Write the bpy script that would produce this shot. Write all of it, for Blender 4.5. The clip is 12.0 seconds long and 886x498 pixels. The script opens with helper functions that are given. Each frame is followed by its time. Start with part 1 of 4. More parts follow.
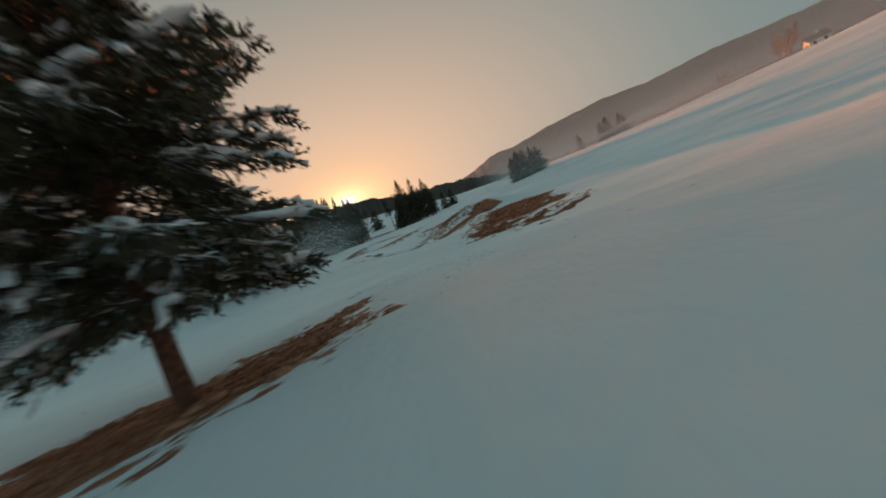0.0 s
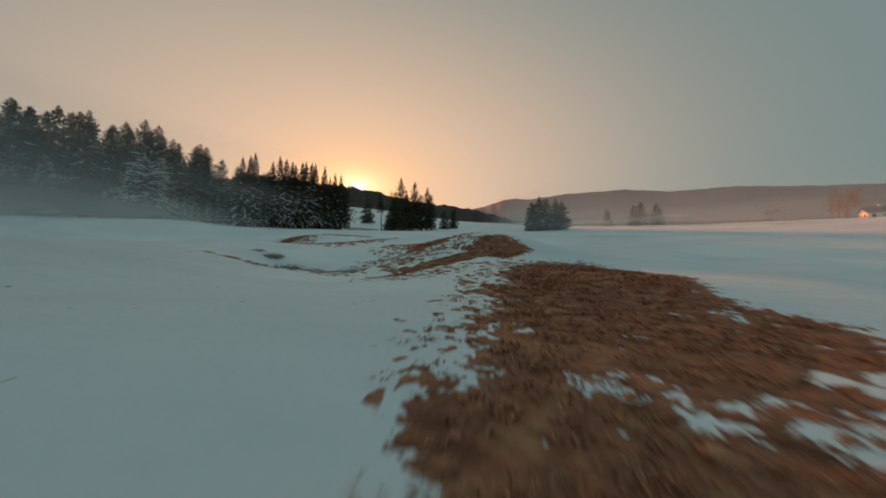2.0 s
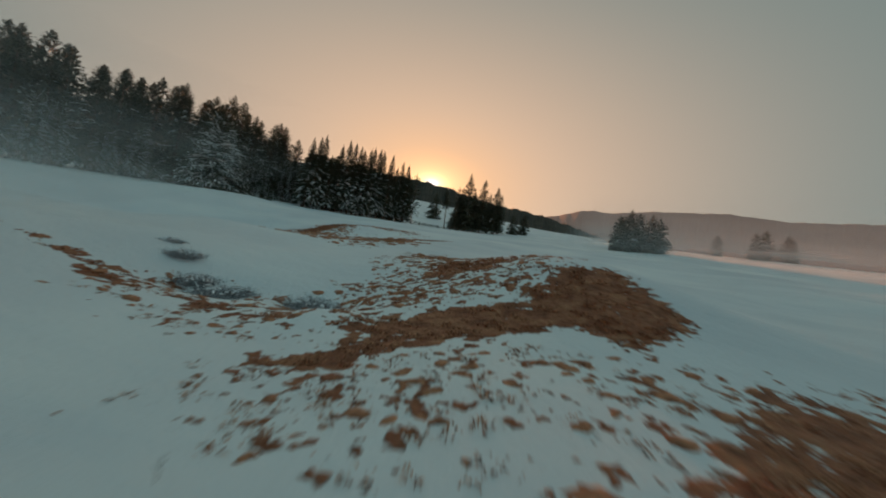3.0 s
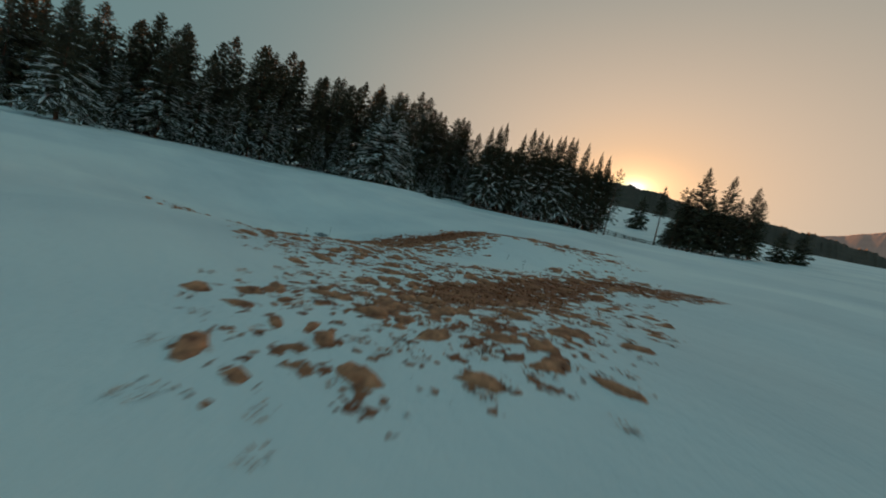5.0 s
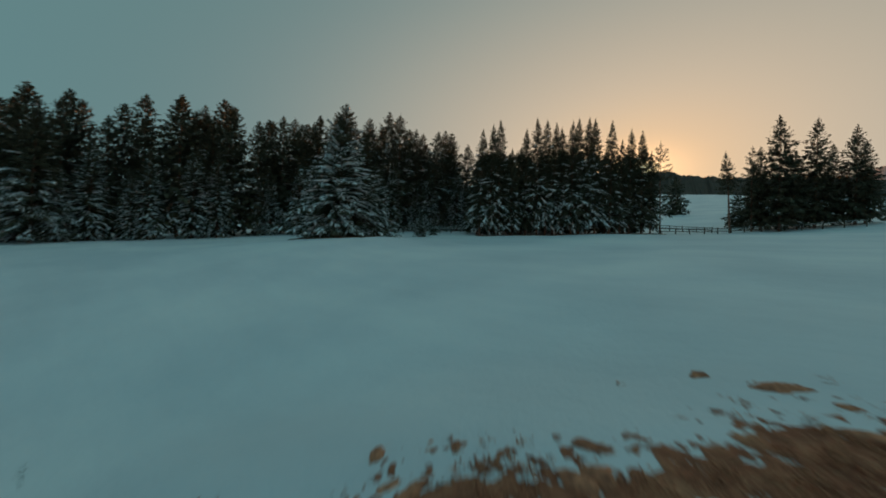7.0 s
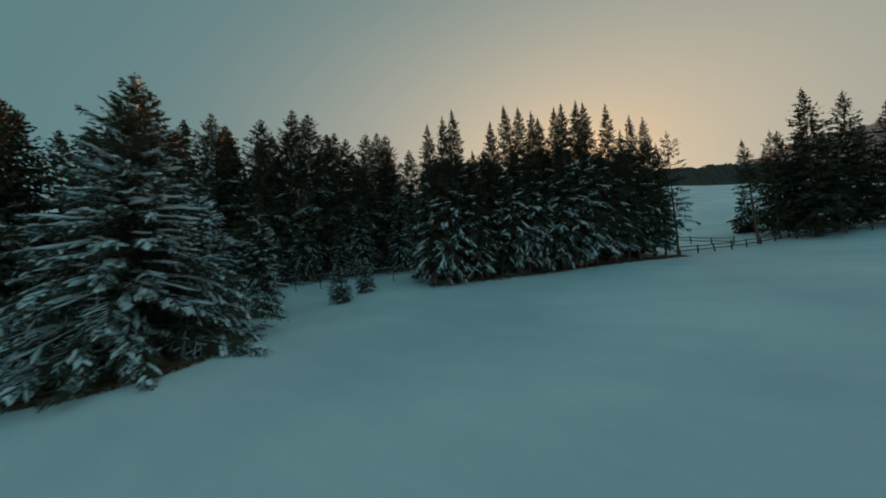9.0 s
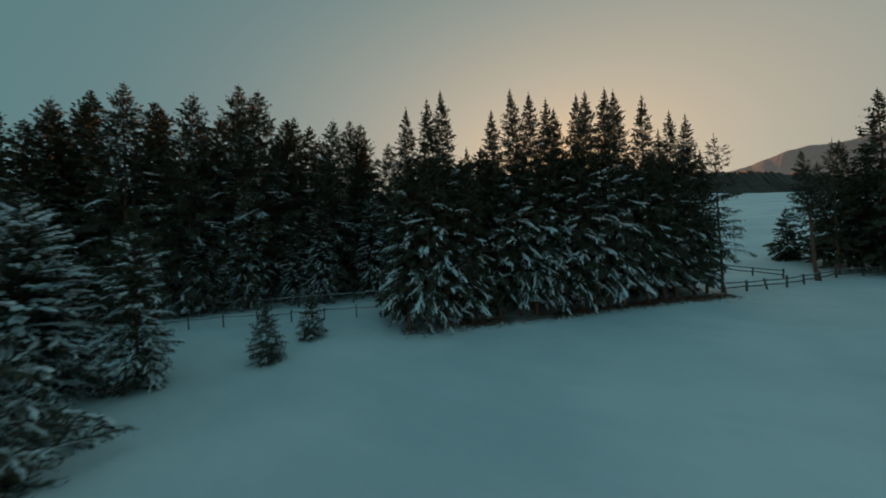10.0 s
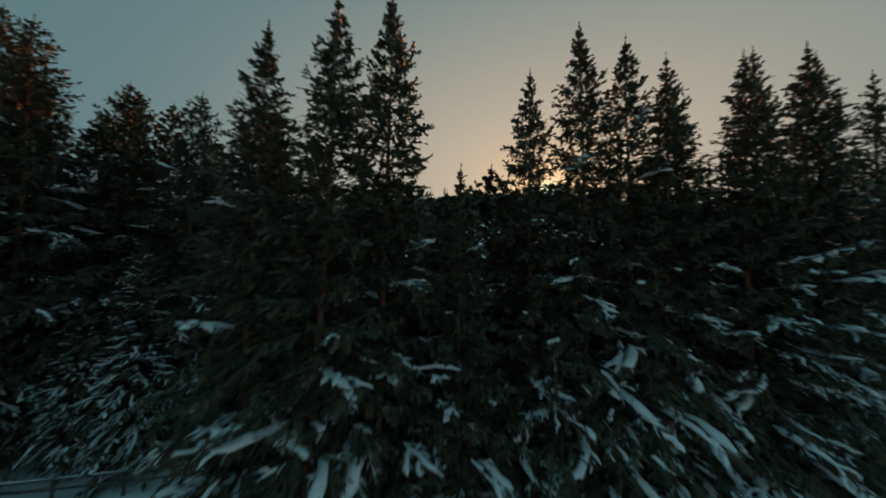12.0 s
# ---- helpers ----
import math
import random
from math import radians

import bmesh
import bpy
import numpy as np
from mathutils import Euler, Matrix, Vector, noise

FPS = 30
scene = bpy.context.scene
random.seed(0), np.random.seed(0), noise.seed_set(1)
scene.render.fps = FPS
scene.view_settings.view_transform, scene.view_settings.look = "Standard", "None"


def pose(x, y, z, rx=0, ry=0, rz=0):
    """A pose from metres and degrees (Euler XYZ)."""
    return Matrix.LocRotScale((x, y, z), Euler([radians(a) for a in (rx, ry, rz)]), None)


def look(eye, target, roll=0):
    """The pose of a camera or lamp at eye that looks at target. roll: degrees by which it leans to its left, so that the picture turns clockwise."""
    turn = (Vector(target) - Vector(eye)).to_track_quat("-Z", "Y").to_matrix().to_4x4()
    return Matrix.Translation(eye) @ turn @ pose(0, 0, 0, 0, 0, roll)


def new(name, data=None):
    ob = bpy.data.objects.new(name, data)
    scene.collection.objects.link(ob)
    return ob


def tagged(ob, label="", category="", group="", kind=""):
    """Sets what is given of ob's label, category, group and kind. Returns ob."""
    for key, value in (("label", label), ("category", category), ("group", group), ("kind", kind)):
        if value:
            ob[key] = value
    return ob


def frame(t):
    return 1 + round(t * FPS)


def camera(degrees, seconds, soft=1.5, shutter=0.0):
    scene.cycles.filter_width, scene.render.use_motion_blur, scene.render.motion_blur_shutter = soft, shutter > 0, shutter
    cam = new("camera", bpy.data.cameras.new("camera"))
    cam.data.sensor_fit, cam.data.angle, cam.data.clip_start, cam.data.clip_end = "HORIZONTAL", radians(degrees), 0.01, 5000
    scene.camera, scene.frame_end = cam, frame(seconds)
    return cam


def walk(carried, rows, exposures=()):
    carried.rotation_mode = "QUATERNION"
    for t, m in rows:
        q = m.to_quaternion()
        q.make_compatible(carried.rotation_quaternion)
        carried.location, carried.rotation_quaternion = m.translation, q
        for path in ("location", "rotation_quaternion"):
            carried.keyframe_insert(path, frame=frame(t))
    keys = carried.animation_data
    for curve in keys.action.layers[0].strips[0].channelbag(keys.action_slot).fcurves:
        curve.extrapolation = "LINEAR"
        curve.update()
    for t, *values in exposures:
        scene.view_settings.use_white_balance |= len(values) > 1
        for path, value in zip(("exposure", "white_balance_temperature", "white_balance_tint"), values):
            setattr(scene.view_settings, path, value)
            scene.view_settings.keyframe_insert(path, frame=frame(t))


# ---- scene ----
cam = camera(105.4, 12.0, soft=1.8, shutter=0.35)
PATH = [
    (0.0, (-9.524, -5.558, 2.385), (-9.302, 4.439, 2.421), -21.55),
    (0.5, (-9.424, -2.168, 2.466), (-8.597, 7.796, 2.638), -16.90),
    (1.0, (-9.346, 0.729, 2.652), (-8.127, 10.650, 2.957), -11.11),
    (1.5, (-8.723, 4.019, 3.015), (-7.495, 13.932, 3.478), -5.27),
    (2.0, (-7.775, 7.851, 3.549), (-7.092, 17.812, 4.108), 0.55),
    (2.5, (-7.077, 11.867, 4.169), (-7.247, 21.852, 4.690), 4.56),
    (3.0, (-6.760, 15.611, 4.784), (-8.009, 25.524, 5.197), 8.71),
    (3.5, (-7.179, 19.151, 5.321), (-9.499, 28.876, 5.540), 11.09),
    (5.5, (-12.094, 33.988, 7.265), (-18.757, 41.420, 6.661), 13.22),
    (6.0, (-14.270, 37.402, 7.833), (-21.150, 44.645, 7.389), 10.63),
    (6.5, (-17.195, 40.578, 8.436), (-23.938, 47.959, 8.200), 6.39),
    (7.0, (-19.954, 43.981, 9.295), (-26.377, 51.644, 9.475), 2.09),
    (9.0, (-29.553, 58.345, 14.530), (-34.917, 66.775, 14.925), -3.72),
    (9.5, (-31.565, 62.170, 16.070), (-36.854, 70.654, 16.287), -2.34),
    (10.0, (-33.421, 66.159, 17.488), (-38.554, 74.738, 17.736), -1.66),
    (10.5, (-35.388, 70.077, 18.701), (-40.369, 78.727, 19.313), -0.33),
    (11.0, (-37.350, 73.856, 20.039), (-42.172, 82.587, 20.755), 1.16),
    (11.5, (-39.243, 77.508, 21.512), (-43.989, 86.274, 22.303), 1.65),
    (12.0, (-41.035, 81.106, 23.013), (-45.716, 89.920, 23.646), 1.51),
]
EXPOSURES = [(0.0, 0.44, 7500, 26), (0.5, 0.47, 7480, 26), (1.5, 0.52, 7800, 27), (3.0, 0.41, 7750, 26), (3.5, 0.46, 7850, 25), (4.5, 0.39, 7350, 21), (6.0, 0.38, 6750, 14), (7.0, 0.34, 6720, 11), (9.0, 0.29, 6350, 6), (12.0, 0.15, 6350, 9)]     # seconds, stops, kelvin, tint
walk(cam, [(t, look(eye, target, roll)) for t, eye, target, roll in PATH], EXPOSURES)

# ---------------------------------------------------------------- light
SUN_AZ, SUN_EL = -10.7, 12.7          # degrees east of +y, degrees above the level
world = bpy.data.worlds.new("world")
scene.world = world
world.use_nodes = True
wn, wl = world.node_tree.nodes, world.node_tree.links
sun_way = Vector((math.sin(radians(SUN_AZ)) * math.cos(radians(SUN_EL)), math.cos(radians(SUN_AZ)) * math.cos(radians(SUN_EL)), math.sin(radians(SUN_EL))))
sky = wn.new("ShaderNodeTexSky")
sky.sky_type, sky.sun_disc = "NISHITA", False
sky.sun_elevation, sky.sun_rotation = radians(SUN_EL), radians(SUN_AZ)
sky.altitude, sky.air_density, sky.dust_density, sky.ozone_density = 900, 1.0, 0.6, 1.0
wl.new(sky.outputs[0], wn["Background"].inputs["Color"])
wn["Background"].inputs["Strength"].default_value = 0.006
# evening haze: warm round the low sun, teal away from it
coord, dot, haze, glow, add = wn.new("ShaderNodeTexCoord"), wn.new("ShaderNodeVectorMath"), wn.new("ShaderNodeValToRGB"), wn.new("ShaderNodeBackground"), wn.new("ShaderNodeAddShader")
GLOW_EL = SUN_EL + 0.3                # the glow is lifted by the air above the crest
dot.operation, dot.inputs[1].default_value = "DOT_PRODUCT", (math.sin(radians(SUN_AZ)) * math.cos(radians(GLOW_EL)), math.cos(radians(SUN_AZ)) * math.cos(radians(GLOW_EL)), math.sin(radians(GLOW_EL)))
wl.new(coord.outputs["Generated"], dot.inputs[0])


def world_math(op, a, b):
    k = wn.new("ShaderNodeMath")
    k.operation = op
    for slot, v in enumerate((a, b)):
        if isinstance(v, (int, float)):
            k.inputs[slot].default_value = v
        else:
            wl.new(v, k.inputs[slot])
    return k.outputs[0]


axes = wn.new("ShaderNodeSeparateXYZ")
wl.new(coord.outputs["Generated"], axes.inputs[0])
away = world_math("MULTIPLY", world_math("SUBTRACT", 1.0, dot.outputs["Value"]), 0.5)                        # 0 at the sun, 1 opposite to it
lift = world_math("MAXIMUM", world_math("SUBTRACT", axes.outputs["Z"], math.sin(radians(GLOW_EL))), 0.0)     # the warm band thins out upwards
span = world_math("ADD", away, world_math("MULTIPLY", world_math("MULTIPLY", lift, lift), 0.5))
wl.new(world_math("POWER", world_math("MINIMUM", span, 1.0), 0.25), haze.inputs[0])
HAZE = [(0.020, (3.4, 2.7, 1.6)), (0.085, (2.2, 1.5, 0.80)), (0.12, (1.55, 0.95, 0.47)), (0.17, (1.02, 0.60, 0.29)), (0.24, (0.66, 0.43, 0.23)), (0.30, (0.56, 0.39, 0.232)), (0.40, (0.448, 0.362, 0.258)), (0.50, (0.350, 0.309, 0.238)),
        (0.60, (0.235, 0.250, 0.215)), (0.70, (0.112, 0.176, 0.176)), (0.80, (0.080, 0.163, 0.168)), (0.90, (0.085, 0.197, 0.217)), (1.0, (0.070, 0.175, 0.204))]
while len(haze.color_ramp.elements) < len(HAZE):
    haze.color_ramp.elements.new(0.5)
haze.color_ramp.interpolation = "B_SPLINE"
for e, (p, c) in zip(haze.color_ramp.elements, HAZE):
    e.position, e.color = p, (*c, 1)
wl.new(haze.outputs[0], glow.inputs["Color"])
wl.new(wn["Background"].outputs[0], add.inputs[0])
wl.new(glow.outputs[0], add.inputs[1])
wl.new(add.outputs[0], wn["World Output"].inputs["Surface"])

sun = new("sun", bpy.data.lights.new("sun", "SUN"))
sun.data.energy, sun.data.angle, sun.data.color = 5.0, radians(0.6), (1.0, 0.33, 0.09)
sun.matrix_world = look((0, 0, 0), -sun_way)

# ---------------------------------------------------------------- materials


def material(name):
    m = bpy.data.materials.new(name)
    m.use_nodes = True
    return m, m.node_tree.nodes, m.node_tree.links, m.node_tree.nodes["Principled BSDF"]


def noise_node(n, l, scale, detail=4.0, rough=0.55, coords="Object"):
    tc, tex = n.new("ShaderNodeTexCoord"), n.new("ShaderNodeTexNoise")
    tex.inputs["Scale"].default_value, tex.inputs["Detail"].default_value, tex.inputs["Roughness"].default_value = scale, detail, rough
    l.new(tc.outputs[coords], tex.inputs["Vector"])
    return tex


def ramp(n, l, source, stops):
    r = n.new("ShaderNodeValToRGB")
    while len(r.color_ramp.elements) < len(stops):
        r.color_ramp.elements.new(0.5)
    for e, (p, c) in zip(r.color_ramp.elements, stops):
        e.position, e.color = p, (*c, 1)
    l.new(source, r.inputs[0])
    return r


def plain(name, low, high, scale, rough, bump=0.0, bump_scale=None, coords="Object", metal=0.0):
    m, n, l, b = material(name)
    tex = noise_node(n, l, scale, coords=coords)
    r = ramp(n, l, tex.outputs["Fac"], [(0.3, low), (0.7, high)])
    l.new(r.outputs[0], b.inputs["Base Color"])
    b.inputs["Roughness"].default_value, b.inputs["Metallic"].default_value = rough, metal
    if bump:
        fine = noise_node(n, l, bump_scale or scale * 6, coords=coords)
        bp = n.new("ShaderNodeBump")
        bp.inputs["Strength"].default_value = bump
        l.new(fine.outputs["Fac"], bp.inputs["Height"])
        l.new(bp.outputs[0], b.inputs["Normal"])
    return m


def needle_material(name, low, high):
    """Needles: each spray its own shade of green, a little light comes through."""
    m, n, l, b = material(name)
    geo = n.new("ShaderNodeNewGeometry")
    r = ramp(n, l, geo.outputs["Random Per Island"], [(0.0, low), (1.0, high)])
    l.new(r.outputs[0], b.inputs["Base Color"])
    b.inputs["Roughness"].default_value = 0.6
    b.inputs["Specular IOR Level"].default_value = 0.25
    return m


def ground_material():
    """Snow with wind crust, and where the attribute says so bare, matted winter grass."""
    m, n, l, b = material("snow_meadow")
    att = n.new("ShaderNodeAttribute")
    att.attribute_name = "bare"
    edge, fine, tuft = noise_node(n, l, 0.8, 3, 0.6), noise_node(n, l, 13.0, 3, 0.6), noise_node(n, l, 4.0, 2, 0.6)
    def math_node(op, a, c):
        k = n.new("ShaderNodeMath")
        k.operation = op
        for i, v in enumerate((a, c)):
            if isinstance(v, (int, float)):
                k.inputs[i].default_value = v
            else:
                l.new(v, k.inputs[i])
        return k.outputs[0]
    rough_edge = math_node("ADD", math_node("MULTIPLY", math_node("SUBTRACT", edge.outputs["Fac"], 0.5), 1.0), math_node("MULTIPLY", math_node("SUBTRACT", fine.outputs["Fac"], 0.5), 0.5))
    rough_edge = math_node("ADD", rough_edge, math_node("MULTIPLY", math_node("SUBTRACT", tuft.outputs["Fac"], 0.5), 2.3))
    mask = n.new("ShaderNodeMapRange")
    gate = math_node("MINIMUM", math_node("MULTIPLY", att.outputs["Fac"], 4.0), 1.0)
    l.new(math_node("ADD", att.outputs["Fac"], math_node("MULTIPLY", rough_edge, gate)), mask.inputs["Value"])
    mask.inputs["From Min"].default_value, mask.inputs["From Max"].default_value = 0.48, 0.58
    drift, streak = noise_node(n, l, 0.12, 5, 0.5), noise_node(n, l, 1.0, 5, 0.6)
    wind = n.new("ShaderNodeMapping")
    wind.inputs["Rotation"].default_value, wind.inputs["Scale"].default_value = (0, 0, radians(35)), (0.10, 0.55, 0.3)
    l.new(streak.inputs["Vector"].links[0].from_socket, wind.inputs["Vector"])
    l.new(wind.outputs[0], streak.inputs["Vector"])
    # soft light and shade of the drifts, put into the snow's colour
    drift_tone = math_node("ADD", math_node("MULTIPLY", drift.outputs["Fac"], 0.75), math_node("MULTIPLY", streak.outputs["Fac"], 0.25))
    snow = ramp(n, l, drift_tone, [(0.36, (0.70, 0.73, 0.76)), (0.5, (0.79, 0.81, 0.83)), (0.62, (0.87, 0.88, 0.88))])
    straw = noise_node(n, l, 2.3, 6, 0.7)
    grass = ramp(n, l, straw.outputs["Fac"], [(0.25, (0.13, 0.042, 0.027)), (0.5, (0.41, 0.143, 0.080)), (0.75, (0.64, 0.29, 0.16))])
    mix = n.new("ShaderNodeMix")
    mix.data_type = "RGBA"
    l.new(mask.outputs[0], mix.inputs[0])
    l.new(snow.outputs[0], mix.inputs[6])
    l.new(grass.outputs[0], mix.inputs[7])
    l.new(mix.outputs[2], b.inputs["Base Color"])
    b.inputs["Roughness"].default_value = 0.75
    b.inputs["Specular IOR Level"].default_value = 0.2
    # relief: the snow stands proud of the grass, wind ripples, crust
    ripple, crust = noise_node(n, l, 0.7, 5, 0.62), noise_node(n, l, 9.0, 5, 0.62)
    h = math_node("ADD", math_node("MULTIPLY", ripple.outputs["Fac"], 0.16), math_node("MULTIPLY", crust.outputs["Fac"], 0.030))
    h = math_node("ADD", h, math_node("MULTIPLY", streak.outputs["Fac"], 0.07))
    h = math_node("SUBTRACT", h, math_node("MULTIPLY", mask.outputs[0], 0.05))
    h = math_node("ADD", h, math_node("MULTIPLY", mask.outputs[0], math_node("ADD", math_node("MULTIPLY", straw.outputs["Fac"], 0.22), math_node("MULTIPLY", tuft.outputs["Fac"], 0.45))))
    bp = n.new("ShaderNodeBump")
    bp.inputs["Strength"].default_value, bp.inputs["Distance"].default_value = 0.6, 1.0
    l.new(h, bp.inputs["Height"])
    l.new(bp.outputs[0], b.inputs["Normal"])
    return m


SNOW = plain("snow_load", (0.82, 0.85, 0.88), (0.92, 0.93, 0.94), 3.0, 0.7, 0.3, 20.0)
BARK = plain("spruce_bark", (0.10, 0.042, 0.028), (0.30, 0.135, 0.088), 9.0, 0.9, 0.7, 30.0)
TWIG = plain("bare_twig", (0.05, 0.032, 0.022), (0.11, 0.07, 0.05), 6.0, 0.9)
NEEDLE = needle_material("spruce_needles", (0.060, 0.055, 0.038), (0.126, 0.115, 0.068))
FROST = needle_material("frosted_needles", (0.50, 0.55, 0.60), (0.88, 0.90, 0.92))
GRASS = needle_material("dry_grass", (0.23, 0.070, 0.040), (0.72, 0.32, 0.172))
WOOD = plain("weathered_wood", (0.07, 0.055, 0.045), (0.16, 0.13, 0.10), 12.0, 0.85, 0.4, 40.0)
GROUND = ground_material()
WOODS = plain("far_woods", (0.012, 0.016, 0.012), (0.04, 0.04, 0.028), 0.05, 0.9, 0.8, 0.3)
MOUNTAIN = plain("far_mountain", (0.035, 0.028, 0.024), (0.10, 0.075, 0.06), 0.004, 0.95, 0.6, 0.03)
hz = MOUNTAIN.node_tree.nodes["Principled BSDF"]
hz.inputs["Emission Color"].default_value, hz.inputs["Emission Strength"].default_value = (0.135, 0.115, 0.105, 1), 0.45     # haze of the far air put in as a faint surface glow
WALL = plain("white_plaster", (0.72, 0.68, 0.62), (0.82, 0.79, 0.74), 1.5, 0.85)
ROOF = plain("roof_tiles", (0.18, 0.10, 0.07), (0.28, 0.17, 0.12), 3.0, 0.8)

# ---------------------------------------------------------------- the lie of the land


def bell(x, y, cx, cy, rx, ry, turn=0.0):
    c, s = math.cos(radians(turn)), math.sin(radians(turn))
    u, v = ((x - cx) * c + (y - cy) * s) / rx, (-(x - cx) * s + (y - cy) * c) / ry
    return np.exp(-(u * u + v * v))


def lie(x, y):
    """Height of the meadow: an even slope, with a gully, knolls and a terrace."""
    run = np.where(y > 60, y, 6.5 + 3.0 * np.log1p(np.exp(np.clip((y - 6.5) / 3.0, -40, 20))))       # level at first, then an even rise
    h = 1.05 + 0.128 * run + 0.05 * np.maximum(0, -x - 40) + 0.05 * np.maximum(0, x - 5)
    h = h + 0.04 * np.clip(-x - 14, 0, 20) / (1 + np.exp(np.clip((y - 48) / 6, -40, 40)))
    h = h - 3.0 * bell(x, y, -32, 42, 13, 9, 20) + 0.82 * bell(x, y, -20.5, 48, 5, 4, 30)
    h = h + 1.1 * bell(x, y, -4, 25.5, 4, 3.5) + 0.35 * bell(x, y, -2.5, 16, 4, 6) - 0.6 * bell(x, y, -9.5, 21.5, 4, 5)
    h = h + 1.0 * bell(x, y, -22, 14, 8, 8)
    h = h + 0.7 * bell(x, y, -25.5, 46, 3.6, 2.2, 25)
    h = h - 0.38 * bell(x, y, -12.9, 22.7, 1.3, 0.75, 20) - 0.26 * bell(x, y, -10.5, 23.2, 0.9, 0.7) + 0.24 * bell(x, y, -9.7, 21.8, 0.8, 0.6, 30)
    h = h + 1.2 * bell(x, y, -47, 62, 10, 10) - 1.2 * bell(x, y, -18, 112, 18, 16)
    h = h + 0.07 * np.maximum(0, y - 130) / (1 + np.exp(np.clip((x - 10) / 25, -40, 40)))
    east = np.clip(x - 45, 0, 130)
    h = h - 0.015 * east - 0.0011 * east * (np.clip(y, -20, 150) - 102.5) + 0.10 * np.sin((y * 0.96 - x * 0.18) * 0.22 + 1.2 * np.sin(x * 0.04)) * np.minimum(1, east / 20)
    near = np.exp(-((x + 15) ** 2 + (y - 30) ** 2) / 60.0 ** 2)
    h = h + near * (0.10 * np.sin(x * 0.55 + 1.3 * np.sin(y * 0.21)) + 0.08 * np.sin(y * 0.8 + np.cos(x * 0.33) * 2))
    return h


def height(x, y):
    return float(lie(np.float64(x), np.float64(y)))


# bare ground: centre x, y, half length, half width, turn, strength
BARE = [
    (-12.7, -1.6, 2.9, 1.6, 69, 1.0), (-12.0, 0.9, 1.2, 0.5, 62, 1.0), (-14.0, -1.2, 1.2, 0.9, 40, 1.0), (-11.55, 3.4, 0.75, 0.11, 47, 1.1), (-3.9, 15.2, 5.6, 2.2, 68, 1.05), (-6.75, 9.6, 1.0, 1.2, 20, 1.05), (-7.45, 8.75, 0.7, 0.33, 12, 1.0), (-6.35, 11.3, 0.85, 0.8, 0, 1.05), (-3.4, 11.8, 1.9, 0.75, 22, 1.0), (-4.9, 11.2, 1.7, 0.6, 4, 1.05), (-6.0, 9.5, 0.8, 0.28, 8, 1.0), (-4.4, 10.35, 0.5, 0.14, 20, 1.0), (-3.3, 11.1, 0.9, 0.45, 10, 1.0),
    (-5.2, 8.25, 1.15, 0.48, 42, 1.05), (-4.4, 7.3, 1.0, 0.32, 0, 1.0), (-3.5, 7.5, 0.5, 0.32, 0, 1.0), (-6.4, 7.05, 0.3, 0.13, 0, 1.0), (-5.65, 6.15, 0.48, 0.28, 22, 1.1), (-8.55, 6.95, 0.18, 0.13, 0, 1.0), (-8.5, 6.5, 0.26, 0.13, 10, 1.0), (-8.28, 6.2, 0.2, 0.14, 0, 1.0),
    (-8.2, 20.7, 1.9, 0.45, 42, 1.0), (-6.7, 22.0, 2.5, 0.75, 6, 1.1), (-4.3, 22.9, 1.35, 1.6, 0, 1.1), (-7.2, 25.9, 1.4, 0.9, 0, 0.95), (-12.4, 21.4, 2.6, 0.16, 3, 0.9), (-15.3, 21.5, 1.6, 0.12, 0, 0.8), (-8.6, 29.5, 0.8, 1.6, 15, 0.6), (-13.8, 38.4, 4.2, 1.35, 80, 0.82), (-12.9, 43.5, 1.8, 1.4, 30, 0.82), (-11.2, 43.6, 2.0, 1.3, 70, 0.75),
    (-24.5, 42.2, 3.5, 2.3, 78, 0.84), (-22.2, 45.7, 2.8, 0.9, 50, 1.1), (-19.2, 48.9, 2.8, 0.6, 45, 1.1), (-16.3, 52.2, 3.2, 0.3, 56, 0.95), (-16.9, 48.5, 0.8, 0.45, 0, 0.9), (-49.0, 63.6, 3.0, 1.3, 55, 1.0),
]
# grass that pokes through thin snow
THIN = [
    (-5.9, 15.6, 6.0, 1.15, 72, 0.95), (-6.6, 19.3, 3.2, 1.5, 5, 1.0), (-7.4, 27.5, 3.0, 4.5, 10, 0.95), (-7.6, 24.3, 2.8, 1.5, 0, 1.22), (-10.5, 22.3, 2.2, 0.8, 8, 0.8), (-11.5, 21.8, 3.0, 1.9, 0, 0.7), (-14.0, 37.2, 3.3, 5.6, 0, 0.95),
    (-21.0, 44.5, 2.4, 3.6, 20, 1.0), (-26.5, 38.4, 6.0, 3.2, 20, 0.82), (-5.0, 8.6, 2.8, 1.3, 0, 0.85), (-12.2, -2.9, 2.8, 1.4, 55, 0.8), (-16.5, 50.0, 4.0, 2.5, 0, 0.6), (-19.5, 37.0, 3.8, 3.0, 0, 0.85), (-13.4, 44.6, 2.0, 3.0, 0, 0.7),
]


def blot(x, y, blots):
    best = np.zeros_like(x)
    x, y = (x + 0.16 * np.sin(3.1 * y + 1.9 * np.sin(2.3 * x)) + 0.09 * np.sin(7.7 * y + 2.1 * np.sin(5.9 * x)),          # ragged edges
            y + 0.13 * np.sin(2.7 * x + 2.2 * np.sin(1.9 * y)) + 0.08 * np.sin(8.3 * x + 1.7 * np.sin(6.1 * y)))
    for cx, cy, rx, ry, turn, strength in blots:
        c, s = math.cos(radians(turn)), math.sin(radians(turn))
        u, v = ((x - cx) * c + (y - cy) * s) / rx, (-(x - cx) * s + (y - cy) * c) / ry
        best = np.maximum(best, strength * np.clip(1.5 - (u * u + v * v), 0, 1.0))
    return best


